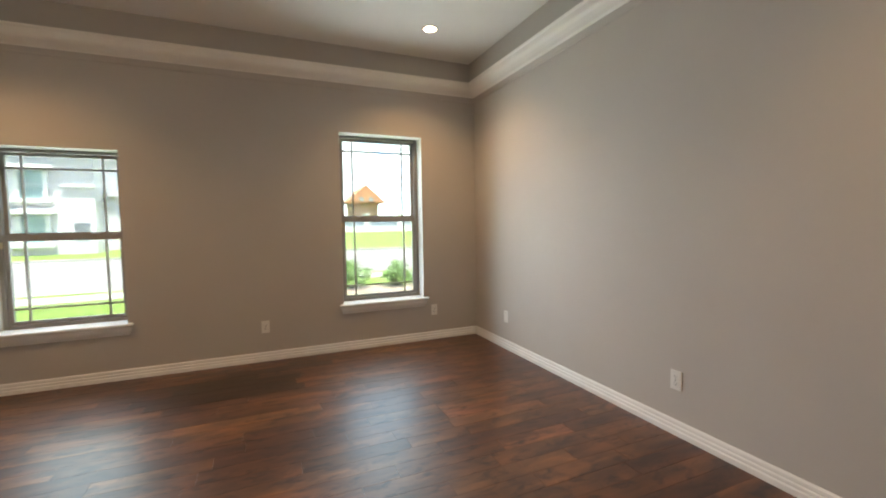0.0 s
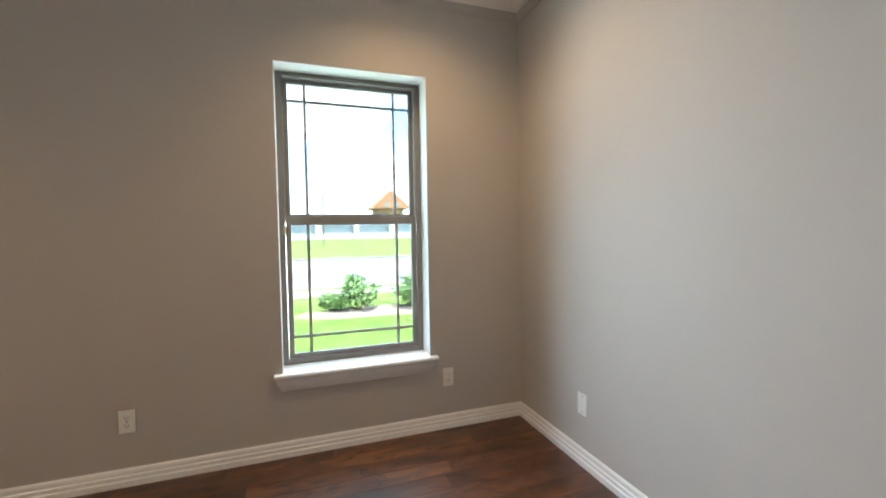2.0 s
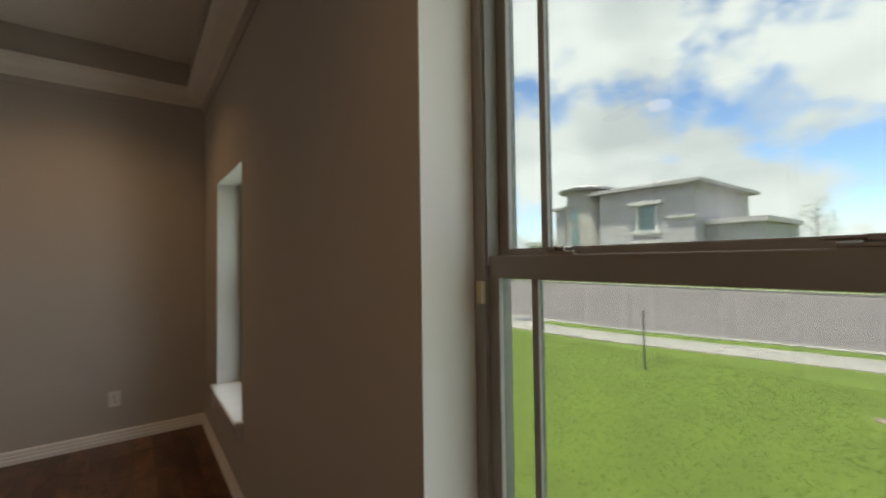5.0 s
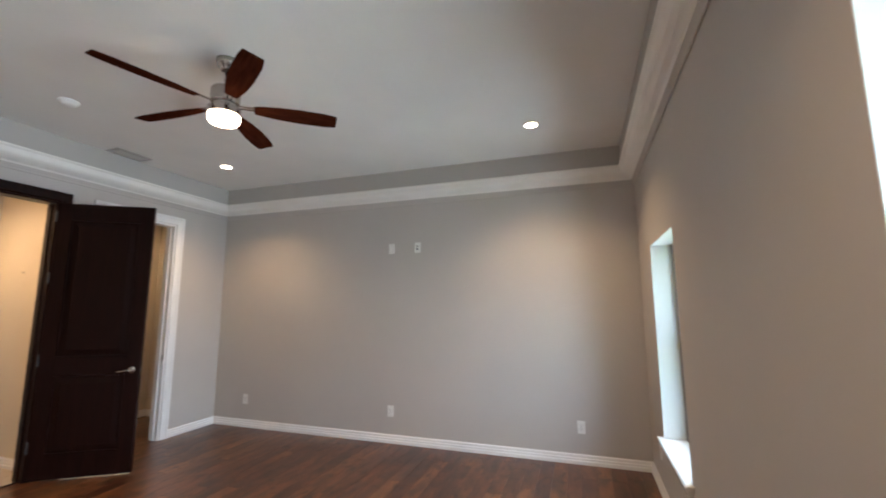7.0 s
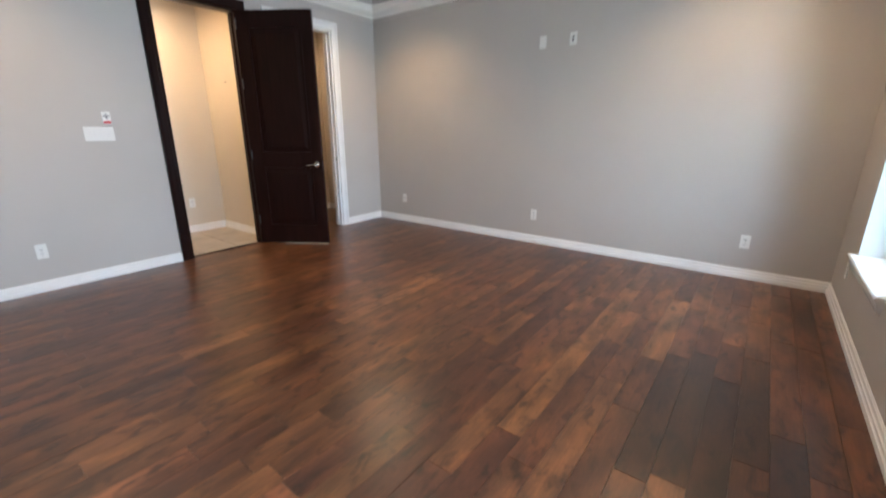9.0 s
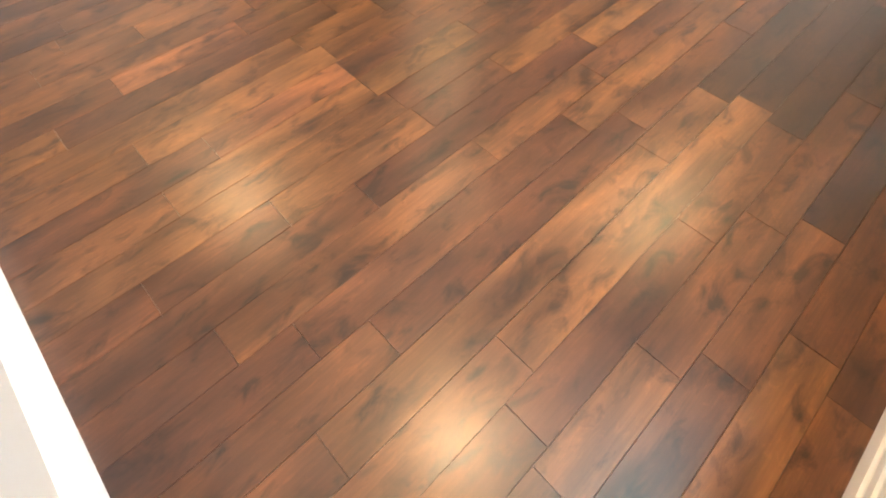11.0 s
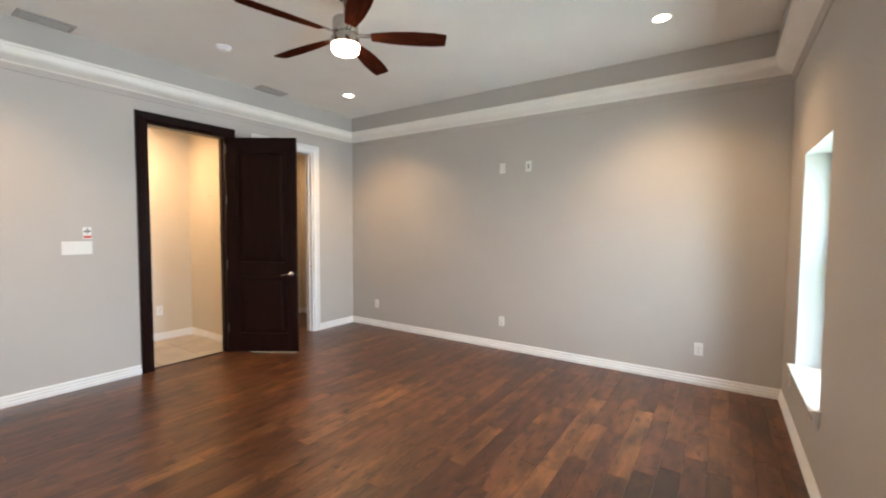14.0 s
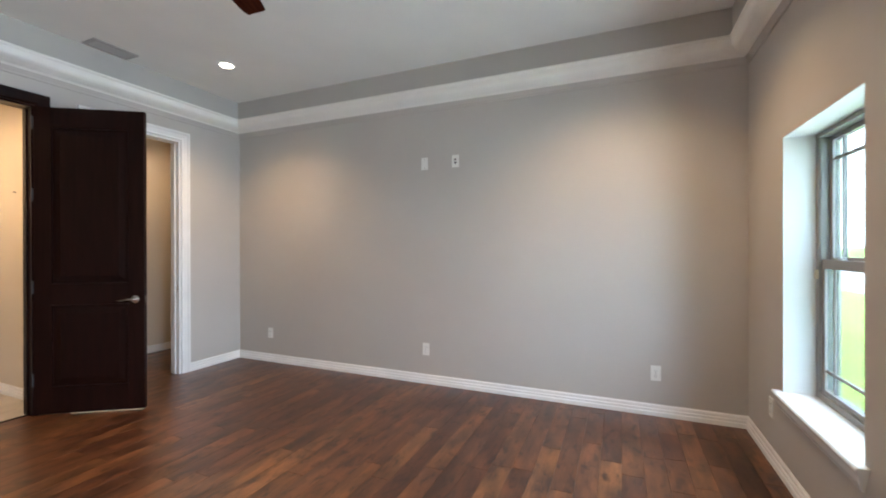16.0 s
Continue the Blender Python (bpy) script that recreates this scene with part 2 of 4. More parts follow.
# ---- mesh helpers ----
def box(bm, x0, x1, y0, y1, z0, z1, bevel=0.0):
    x0, x1 = min(x0, x1), max(x0, x1)
    y0, y1 = min(y0, y1), max(y0, y1)
    z0, z1 = min(z0, z1), max(z0, z1)
    v = [bm.verts.new((x, y, z)) for x in (x0, x1) for y in (y0, y1) for z in (z0, z1)]
    f = [bm.faces.new([v[i] for i in q]) for q in ((0, 1, 3, 2), (4, 6, 7, 5), (0, 4, 5, 1), (2, 3, 7, 6), (0, 2, 6, 4), (1, 5, 7, 3))]
    if bevel:
        es = list({e for q in f for e in q.edges})
        bmesh.ops.bevel(bm, geom=es, offset=bevel, segments=2, profile=0.7, affect="EDGES")
    return bm


def boxes(*rows, bevel=0.0):
    bm = bmesh.new()
    for r in rows:
        box(bm, *r, bevel=bevel)
    return bm


def turned(profile, steps=32):
    """A solid of revolution about z from (radius, height) pairs, bottom to top."""
    bm = bmesh.new()
    rings = []
    for r, z in profile:
        if r < 1e-5:
            rings.append([bm.verts.new((0, 0, z))])
        else:
            rings.append([bm.verts.new((r * math.cos(math.tau * i / steps), r * math.sin(math.tau * i / steps), z)) for i in range(steps)])
    for a, b in zip(rings, rings[1:]):
        for i in range(steps):
            j = (i + 1) % steps
            q = [a[i % len(a)], a[j % len(a)], b[j % len(b)], b[i % len(b)]]
            q = list(dict.fromkeys(q))
            if len(q) > 2:
                bm.faces.new(q)
    for ring in (rings[0], rings[-1]):
        if len(ring) > 2:
            bm.faces.new(ring)
    bmesh.ops.recalc_face_normals(bm, faces=bm.faces)
    return bm


def tube(points, radius, steps=10):
    """A round bar along points, with radius one number or one per point."""
    bm = bmesh.new()
    rings = []
    pts = [Vector(p) for p in points]
    rad = radius if isinstance(radius, (list, tuple)) else [radius] * len(pts)
    for i, p in enumerate(pts):
        d = (pts[min(i + 1, len(pts) - 1)] - pts[max(i - 1, 0)]).normalized()
        q = d.to_track_quat("Z", "Y")
        rings.append([bm.verts.new(p + q @ Vector((rad[i] * math.cos(math.tau * k / steps), rad[i] * math.sin(math.tau * k / steps), 0))) for k in range(steps)])
    for a, b in zip(rings, rings[1:]):
        for k in range(steps):
            bm.faces.new((a[k], a[(k + 1) % steps], b[(k + 1) % steps], b[k]))
    bm.faces.new(rings[0][::-1])
    bm.faces.new(rings[-1])
    bmesh.ops.recalc_face_normals(bm, faces=bm.faces)
    return bm


def swept(profile, path, closed=False):
    """A moulding: profile of (out, up) pairs swept along a level path of (x, y, nx, ny), n pointing out of the wall, mitred."""
    bm = bmesh.new()
    rows = [[bm.verts.new((x + nx * o, y + ny * o, u)) for o, u in profile] for x, y, nx, ny in path]
    n = len(profile)
    pairs = list(zip(rows, rows[1:])) + ([(rows[-1], rows[0])] if closed else [])
    for a, b in pairs:
        for k in range(n):
            bm.faces.new((a[k], a[(k + 1) % n], b[(k + 1) % n], b[k]))
    if not closed:
        bm.faces.new(rows[0][::-1])
        bm.faces.new(rows[-1])
    bmesh.ops.recalc_face_normals(bm, faces=bm.faces)
    return bm


def part(name, bm, mat, parent=None, label="", smooth=False):
    me = bpy.data.meshes.new(name)
    if smooth:
        for f in bm.faces:
            f.smooth = True
    bm.to_mesh(me)
    bm.free()
    me.materials.append(mat)
    ob = new(name, me)
    if parent:
        ob.parent = parent
    if label:
        ob["label"] = label
    return ob


def setting(name, bm, mat, label, category):
    return tagged(part(name, bm, mat), label, category, kind="structure")


def thing(name, m, label, category, group=""):
    e = new(name)
    e.matrix_world = m
    return tagged(e, label, category, group)


# ---- the bedroom: window wall y = 0, side wall x = 0, far wall x = -L, door wall y = -D ----
L, D = 4.90, 5.11
H_CROWN, H_CEIL, TRAY = 2.815, 3.025, 0.125
W1 = (-1.530, -0.648, 0.483, 2.230)
W2 = (-4.215, -3.345, 0.485, 1.95)
T = 0.26
D1 = (-2.985, -2.20, 2.45)
D2 = (-4.165, -3.36, 2.45)
TD = 0.13

setting("wall_window", boxes((-L - T, W2[0], 0, T, -0.3, 3.3), (W2[1], W1[0], 0, T, -0.3, 3.3), (W1[1], T, 0, T, -0.3, 3.3),
                             (W2[0], W2[1], 0, T, -0.3, W2[2] - 0.03), (W2[0], W2[1], 0, T, W2[3], 3.3),
                             (W1[0], W1[1], 0, T, -0.3, W1[2] - 0.03), (W1[0], W1[1], 0, T, W1[3], 3.3)),
        PAINT, "greige painted wall with two tall windows", "wall")
setting("wall_side", boxes((0, T, -D - TD, 0, -0.3, 3.3)), PAINT, "plain greige painted side wall with outlets", "wall")
setting("wall_far", boxes((-L - T, -L, -6.55, 0, -0.3, 3.3)), PAINT, "plain greige wall with high television plates", "wall")
setting("wall_door", boxes((D1[1], 0, -D - TD, -D, -0.3, 3.3), (D1[0], D1[1], -D - TD, -D, D1[2], 3.3), (D2[1], D1[0], -D - TD, -D, -0.3, 3.3),
                           (D2[0], D2[1], -D - TD, -D, D2[2], 3.3), (-L, D2[0], -D - TD, -D, -0.3, 3.3)),
        PAINT, "greige wall with two door openings", "wall")
setting("ceiling", boxes((-L - T, T, -D - TD, T, H_CEIL, H_CEIL + 0.12)), CEILPAINT, "flat off-white tray ceiling", "ceiling")
# the tray's upright sides
setting("tray_wall", boxes((-L, 0, -TRAY, 0, H_CROWN + 0.012, H_CEIL), (-L, 0, -D, -D + TRAY, H_CROWN + 0.012, H_CEIL),
                           (-L, -L + TRAY, -D + TRAY, -TRAY, H_CROWN + 0.012, H_CEIL), (-TRAY, 0, -D + TRAY, -TRAY, H_CROWN + 0.012, H_CEIL)),
        TRAYPAINT, "pale upright sides of the tray ceiling", "wall")
ring = [(0, 0, -1, -1), (0, -D, -1, 1), (-L, -D, 1, 1), (-L, 0, 1, -1)]
crown_profile = [(0.0, 2.700), (0.030, 2.700), (0.042, 2.712), (0.075, 2.722), (0.108, 2.738), (0.124, 2.752), (0.130, 2.764), (0.136, 2.800), (0.146, 2.812), (0.146, 2.824), (0.138, 2.829), (0.0, 2.829)]
setting("crown_moulding", swept(crown_profile, ring, True), CREAM, "cream sloped cornice round the tray ceiling", "crown moulding")

frieze_profile = [(0.0, 2.652), (0.006, 2.648), (0.012, 2.654), (0.014, 2.668), (0.022, 2.690), (0.026, 2.6995), (0.0, 2.6995)]
setting("frieze_moulding", swept(frieze_profile, ring, True), PAINT, "narrow greige painted moulding under the cornice", "moulding")

base_profile = [(0.0, 0.0), (0.020, 0.0), (0.020, 0.030), (0.015, 0.034), (0.013, 0.037), (0.015, 0.041), (0.0145, 0.054), (0.009, 0.058), (0.008, 0.061), (0.010, 0.065), (0.009, 0.080), (0.004, 0.087), (0.003, 0.090), (0.0, 0.090)]
for a in ([(-L + 0, 0, 0, -1), (0, 0, -1, -1), (0, -D, -1, 1), (D1[1] + 0.095, -D, 0, 1)], [(D1[0] - 0.095, -D, 0, 1), (D2[1] + 0.095, -D, 0, 1)],
          [(D2[0] - 0.095, -D, 0, 1), (-L, -D, 1, 1), (-L, 0, 1, -1), (-L + 0.02, 0, 0, -1)]):
    if a[0][:2] == (-L, 0):
        a[0] = (-L + 0.02, 0, 0, -1)
    setting("baseboard", swept(base_profile, a), WHITE, "white stepped wooden baseboard", "baseboard")


# ---- windows ----
def window(name, w, share):
    x0, x1, z0, z1 = w
    win = thing(name, pose(0, 0, 0), "single-hung clay aluminium window with prairie grids and white sill", "window")
    win["kind"] = "structure"
    yf, zm = 0.162, z0 + (z1 - z0) * share
    fw = 0.036
    part("window_frame", boxes((x0, x0 + fw, yf - 0.012, yf + 0.075, z0 - 0.02, z1), (x1 - fw, x1, yf - 0.012, yf + 0.075, z0 - 0.02, z1),
                               (x0 + fw, x1 - fw, yf - 0.012, yf + 0.075, z1 - 0.028, z1), (x0 + fw, x1 - fw, yf - 0.012, yf + 0.075, z0 - 0.02, z0 + 0.032),
                               (x0 + fw, x0 + fw + 0.006, yf - 0.006, yf + 0.03, zm, z1 - 0.028), (x1 - fw - 0.006, x1 - fw, yf - 0.006, yf + 0.03, zm, z1 - 0.028), bevel=0.002), ALU, win)

    def sash(kind, za, zb, y, low, high):
        s = 0.030
        xa, xb = x0 + fw + 0.002, x1 - fw - 0.002
        body = part(kind, boxes((xa, xa + s, y, y + 0.028, za, zb), (xb - s, xb, y, y + 0.028, za, zb),
                                (xa + s, xb - s, y - 0.002, y + 0.030, zb - high, zb), (xa + s, xb - s, y - 0.002, y + 0.030, za, za + low), bevel=0.003), ALU, win)
        pane = part("pane", boxes((xa + s - 0.004, xb - s + 0.004, y + 0.012, y + 0.016, za + low - 0.004, zb - high + 0.004)), GLASS, body, "grey tinted glass pane that dims the view")
        # the dimming tint casts no shadow, so daylight still comes in
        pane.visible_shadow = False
        ga, gb = xa + s, xb - s
        for xm in (ga + 0.098, gb - 0.098):
            part("muntin", boxes((xm - 0.008, xm + 0.008, y + 0.005, y + 0.023, za + low, zb - high), bevel=0.0015), ALU, body)
        zz = zb - high - 0.10 if kind == "upper_sash" else za + low + 0.10
        part("muntin", boxes((ga, gb, y + 0.0062, y + 0.0218, zz - 0.008, zz + 0.008), bevel=0.0015), ALU, body)
        return body

    sash("upper_sash", zm - 0.012, z1 - 0.030, yf + 0.036, 0.050, 0.024)
    low = sash("lower_sash", z0 + 0.033, zm + 0.022, yf + 0.002, 0.026, 0.050)
    for xl in (x0 + 0.23, x1 - 0.23):
        lock = boxes((xl - 0.032, xl + 0.032, yf + 0.004, yf + 0.026, zm + 0.022, zm + 0.029), (xl - 0.010, xl + 0.012, yf + 0.002, yf + 0.030, zm + 0.029, zm + 0.038),
                     (xl - 0.045, xl - 0.005, yf - 0.004, yf + 0.008, zm + 0.031, zm + 0.037), bevel=0.002)
        part("sash_lock", lock, NICKEL, low, "pale metal cam lock")
    part("tilt_latch", boxes((x0 + fw - 0.012, x0 + fw + 0.004, yf - 0.026, yf - 0.012, zm - 0.085, zm - 0.035), bevel=0.003), BEIGE, win, "beige plastic latch")
    prof = [(0.0, 0.0), (0.036, 0.0), (0.043, -0.006), (0.045, -0.014), (0.041, -0.024), (0.033, -0.030), (0.031, -0.040), (0.028, -0.062), (0.020, -0.082), (0.013, -0.092), (0.010, -0.102), (0.0, -0.104)]
    bm = bmesh.new()
    # the part in the opening, then the nosing that runs past it on both sides
    box(bm, x0, x1, 0.0, yf - 0.013, z0 - 0.03, z0)
    nose = prof
    ring_rows = []
    for x, inset in ((x0 - 0.042, 1), (x1 + 0.042, -1)):
        ring_rows.append([bm.verts.new((x + inset * max(0, -u - 0.02) * 0.45, -o, z0 + u)) for o, u in nose])
    k = len(nose)
    for i in range(k):
        bm.faces.new((ring_rows[0][i], ring_rows[0][(i + 1) % k], ring_rows[1][(i + 1) % k], ring_rows[1][i]))
    bm.faces.new(ring_rows[0])
    bm.faces.new(ring_rows[1][::-1])
    bmesh.ops.recalc_face_normals(bm, faces=bm.faces)
    part("window_sill", bm, STOOL, win, "glossy white moulded sill")
    return win


window("window_1", W1, 0.498)
window("window_2", W2, 0.508)
# white painted returns of the two openings
for w in (W1, W2):
    x0, x1, z0, z1 = w
    setting("window_reveal", boxes((x0, x0 + 0.004, 0.001, 0.1485, z0, z1 - 0.004), (x1 - 0.004, x1, 0.001, 0.1485, z0, z1 - 0.004), (x0, x1, 0.001, 0.1485, z1 - 0.004, z1)),
            REVEAL, "pale painted window reveal", "window reveal")


# ---- doors ----
def casing(name, d, mat, label, width=0.092):
    x0, x1, z1 = d
    c = thing(name, pose(0, 0, 0), label, "door frame")
    c["kind"] = "structure"
    y = -D
    prof = [(0.0, 0.0), (0.0, 0.012), (0.010, 0.019), (0.022, 0.014), (0.060, 0.018), (0.078, 0.024), (width, 0.024), (width, 0.0)]

    def run(points):
        bm = bmesh.new()
        rows = []
        for (x, z, dx, dz) in points:
            rows.append([bm.verts.new((x + dx * o, y + u, z + dz * o)) for o, u in prof])
        for a, b in zip(rows, rows[1:]):
            for i in range(len(prof)):
                j = (i + 1) % len(prof)
                bm.faces.new((a[i], a[j], b[j], b[i]))
        bm.faces.new(rows[0])
        bm.faces.new(rows[-1][::-1])
        bmesh.ops.recalc_face_normals(bm, faces=bm.faces)
        return bm
    part("side_casing", run([(x1, 0.0, 1, 0), (x1, z1, 1, 1)]), mat, c)
    part("side_casing", run([(x0, 0.0, -1, 0), (x0, z1, -1, 1)]), mat, c)
    part("head_casing", run([(x0, z1, -1, 1), (x1, z1, 1, 1)]), mat, c)
    part("jamb", boxes((x1 - 0.018, x1, y - TD, y, 0.0, z1 - 0.018), (x1 - 0.030, x1 - 0.018, y - 0.085, y - 0.05, 0.0, z1 - 0.03)), mat, c)
    part("jamb", boxes((x0, x0 + 0.018, y - TD, y, 0.0, z1 - 0.018), (x0 + 0.018, x0 + 0.030, y - 0.085, y - 0.05, 0.0, z1 - 0.03)), mat, c)
    part("head_jamb", boxes((x0, x1, y - TD, y, z1 - 0.018, z1)), mat, c)
    return c


casing("door_frame_1", D1, DARKWOOD, "espresso stained wooden door casing round the hall opening")
cf = casing("door_frame_2", D2, WHITE, "white painted door casing beside the corner")
part("strike_plate", boxes((D2[0] + 0.018, D2[0] + 0.0195, -D - 0.045, -D - 0.018, 0.87, 0.93)), NICKEL, cf, "small metal strike plate")


def panel_door():
    """A two-panel leaf, hinge edge at the origin, its seen face at y = 0, body behind at y = th."""
    w, h, th = 0.785, 2.425, 0.042
    d = thing("door_1", pose(D1[0] + 0.012, -D + 0.012, 0.012, 0, 0, 123.2), "open espresso stained two-panel wooden door", "door")
    d["kind"] = "structure"
    s = 0.115
    rails = [(0.0, 0.20), (0.86, 1.02), (h - 0.15, h)]
    rows = [(0, s, 0, th, 0, h), (w - s, w, 0, th, 0, h)] + [(s, w - s, 0, th, a, b) for a, b in rails]
    part("leaf_frame", boxes(*rows, bevel=0.0025), DARKWOOD, d)
    for a, b in ((0.20, 0.86), (1.02, h - 0.15)):
        bm = bmesh.new()
        box(bm, s, w - s, 0.012, th - 0.012, a, b)
        # raised field with sloped margins on both faces
        for y0, y1 in ((0.012, 0.003), (th - 0.012, th - 0.003)):
            o = [bm.verts.new((x, y0, z)) for x, z in ((s + 0.03, a + 0.03), (w - s - 0.03, a + 0.03), (w - s - 0.03, b - 0.03), (s + 0.03, b - 0.03))]
            i = [bm.verts.new((x, y1, z)) for x, z in ((s + 0.07, a + 0.07), (w - s - 0.07, a + 0.07), (w - s - 0.07, b - 0.07), (s + 0.07, b - 0.07))]
            for k in range(4):
                bm.faces.new((o[k], o[(k + 1) % 4], i[(k + 1) % 4], i[k]))
            bm.faces.new(i)
        bmesh.ops.recalc_face_normals(bm, faces=bm.faces)
        part("door_panel", bm, DARKWOOD, d)
        m = 0.012
        part("panel_moulding", boxes((s, s + m, -0.004, 0.012, a, b), (w - s - m, w - s, -0.004, 0.012, a, b), (s + m, w - s - m, -0.004, 0.012, a, a + m), (s + m, w - s - m, -0.004, 0.012, b - m, b), bevel=0.003), DARKWOOD, d)
    z, x = 0.893, w - 0.065
    for sgn, y in ((-1, 0.0), (1, th)):
        rose = turned([(0.0, 0.0), (0.033, 0.0), (0.033, 0.005), (0.026, 0.011), (0.013, 0.013), (0.011, 0.045), (0.0, 0.047)], 24)
        bmesh.ops.transform(rose, matrix=pose(x, y, z, 90 if sgn < 0 else -90), verts=rose.verts)
        hd = part("door_handle", rose, NICKEL, d, "satin nickel lever handle", True)
        part("lever", tube([(x, y + sgn * 0.042, z), (x - 0.03, y + sgn * 0.046, z + 0.004), (x - 0.06, y + sgn * 0.046, z - 0.002), (x - 0.09, y + sgn * 0.045, z - 0.008), (x - 0.115, y + sgn * 0.044, z - 0.003)], [0.008, 0.0075, 0.007, 0.006, 0.004]), NICKEL, hd, smooth=True)
    part("latch_plate", boxes((w - 0.001, w + 0.0015, 0.010, 0.032, z - 0.028, z + 0.028)), NICKEL, d)
    part("door_sweep", boxes((0.25, w - 0.01, 0.004, 0.010, -0.010, 0.004)), BEIGE, d, "pale strip under the leaf")
    for hz in (0.22, 0.95, 1.68, 2.25):
        part("hinge", tube([(-0.004, -0.004, hz), (-0.004, -0.004, hz + 0.1)], 0.007), SLOT, d)
    return d


panel_door()

# ---- the hall and the small room behind the door wall ----
HY, HX = -6.33, -3.14
setting("hall_wall_back", boxes((-3.24, 0.2, HY - 0.1, HY, -0.3, 2.95)), HALLPAINT, "cream painted hall wall", "wall")
setting("hall_wall_side", boxes((-3.24, HX, HY, -D - TD, -0.3, 2.95)), HALLPAINT, "cream painted hall side wall", "wall")
setting("hall_wall_end", boxes((0.1, 0.2, HY, -D - TD, -0.3, 2.95)), HALLPAINT, "cream painted hall end wall", "wall")
setting("hall_ceiling", boxes((-L, 0.2, HY - 0.1, -D - TD, 2.75, 2.85)), CEILPAINT, "off-white hall ceiling", "ceiling")
setting("hall_baseboard", swept(base_profile, [(0.1, HY, 0, 1), (HX, HY, 1, 1), (HX, -D - TD, 1, 0)]), WHITE, "white hall baseboard", "baseboard")
setting("closet_wall_back", boxes((-L, -3.24, HY - 0.1, HY, -0.3, 2.95)), HALLPAINT, "shaded cream closet wall", "wall")
setting("closet_baseboard", swept(base_profile, [(-3.24, HY, 0, 1), (-L, HY, 1, 1), (-L, -D - TD, 1, 0)]), WHITE, "white closet baseboard", "baseboard")
setting("closet_wall_lining", boxes((-L, -L + 0.004, HY, -D - TD, 0.0, 2.75)), HALLPAINT, "cream closet side wall", "wall")


def downlight(x, y, z, power, size=0.058, cone=125):
    d = thing("recessed_downlight", pose(x, y, z), "round white recessed downlight glowing warm in the ceiling", "downlight", "recessed ceiling lights")
    part("trim_ring", turned([(size - 0.002, -0.001), (size + 0.004, -0.005), (size + 0.018, -0.004), (size + 0.020, 0.0), (size - 0.002, 0.0)], 36), WHITE, d, smooth=True)
    part("lens", turned([(0.0, -0.002), (size - 0.003, -0.002), (size - 0.003, -0.0005), (0.0, -0.0005)], 32), BULB, d, "glowing lens")
    lamp = new("lamp", bpy.data.lights.new("lamp", "SPOT"))
    lamp.data.energy, lamp.data.color, lamp.data.spot_size, lamp.data.spot_blend, lamp.data.shadow_soft_size = power, LAMP_COLOR, radians(cone), 0.8, 0.06
    lamp.parent = d
    lamp.location = (0, 0, -0.03)
    return d


for x, y in ((-4.03, -0.885), (-4.01, -4.235), (-0.82, -0.745), (-0.80, -4.24)):
    downlight(x, y, H_CEIL, 1.35)
downlight(-2.25, -5.80, 2.75, 1.7, cone=178)
downlight(-4.30, -5.85, 2.75, 0.42, cone=165)


# ---- ceiling fan ----
def ceiling_fan(x, y):
    f = thing("ceiling_fan", pose(x, y, H_CEIL), "brushed nickel ceiling fan with five walnut blades and lit dome", "ceiling fan")
    part("canopy", turned([(0.016, -0.078), (0.030, -0.076), (0.042, -0.066), (0.048, -0.050), (0.062, -0.042), (0.068, -0.022), (0.070, 0.0), (0.0, 0.0)], 36), NICKEL, f, smooth=True)
    part("downrod", tube([(0, 0, -0.20), (0, 0, -0.074)], 0.012), NICKEL, f, smooth=True)
    part("motor_housing", turned([(0.0, -0.292), (0.080, -0.292), (0.086, -0.284), (0.086, -0.206), (0.080, -0.194), (0.036, -0.186), (0.024, -0.172), (0.0, -0.172)], 40), NICKEL, f, "brushed nickel drum")
    part("blade_hub", turned([(0.0, -0.316), (0.072, -0.316), (0.072, -0.2925), (0.0, -0.2925)], 36), NICKEL, f)
    part("light_ring", turned([(0.0, -0.366), (0.092, -0.366), (0.096, -0.360), (0.096, -0.322), (0.088, -0.3165), (0.0, -0.3165)], 40), NICKEL, f, "brushed nickel light collar")
    part("light_dome", turned([(0.0, -0.424), (0.050, -0.422), (0.078, -0.415), (0.090, -0.402), (0.092, -0.3665), (0.0, -0.3665)], 40), DOME, f, "frosted lit glass drum", True)
    for k in range(5):
        a = 57 + 72 * k
        blade = bmesh.new()
        outline = [(0.17, 0.036), (0.30, 0.058), (0.45, 0.068), (0.60, 0.066), (0.672, 0.056), (0.680, 0.046)]
        for zz, flip in ((0.004, False), (-0.003, True)):
            vs = [blade.verts.new((r, w, zz)) for r, w in outline] + [blade.verts.new((r, -w, zz)) for r, w in reversed(outline)]
            blade.faces.new(vs[::-1] if not flip else vs)
        blade.verts.ensure_lookup_table()
        n = len(outline) * 2
        for i in range(n):
            j = (i + 1) % n
            blade.faces.new((blade.verts[i], blade.verts[j], blade.verts[n + j], blade.verts[n + i]))
        bmesh.ops.recalc_face_normals(blade, faces=blade.faces)
        b = part("blade", blade, BLADE, f, "dark walnut blade")
        b.matrix_local = pose(0, 0, -0.304, 0, 0, a) @ pose(0, 0, 0, -13, 0, 0)
        arm = boxes((0.085, 0.19, -0.017, -0.006, 0.004, 0.010), (0.085, 0.19, 0.006, 0.017, 0.004, 0.010), (0.185, 0.245, -0.026, 0.026, 0.004, 0.009), bevel=0.002)
        br = part("bracket", arm, NICKEL, b, "nickel blade arm")
    return f


ceiling_fan(-2.45, -2.60)

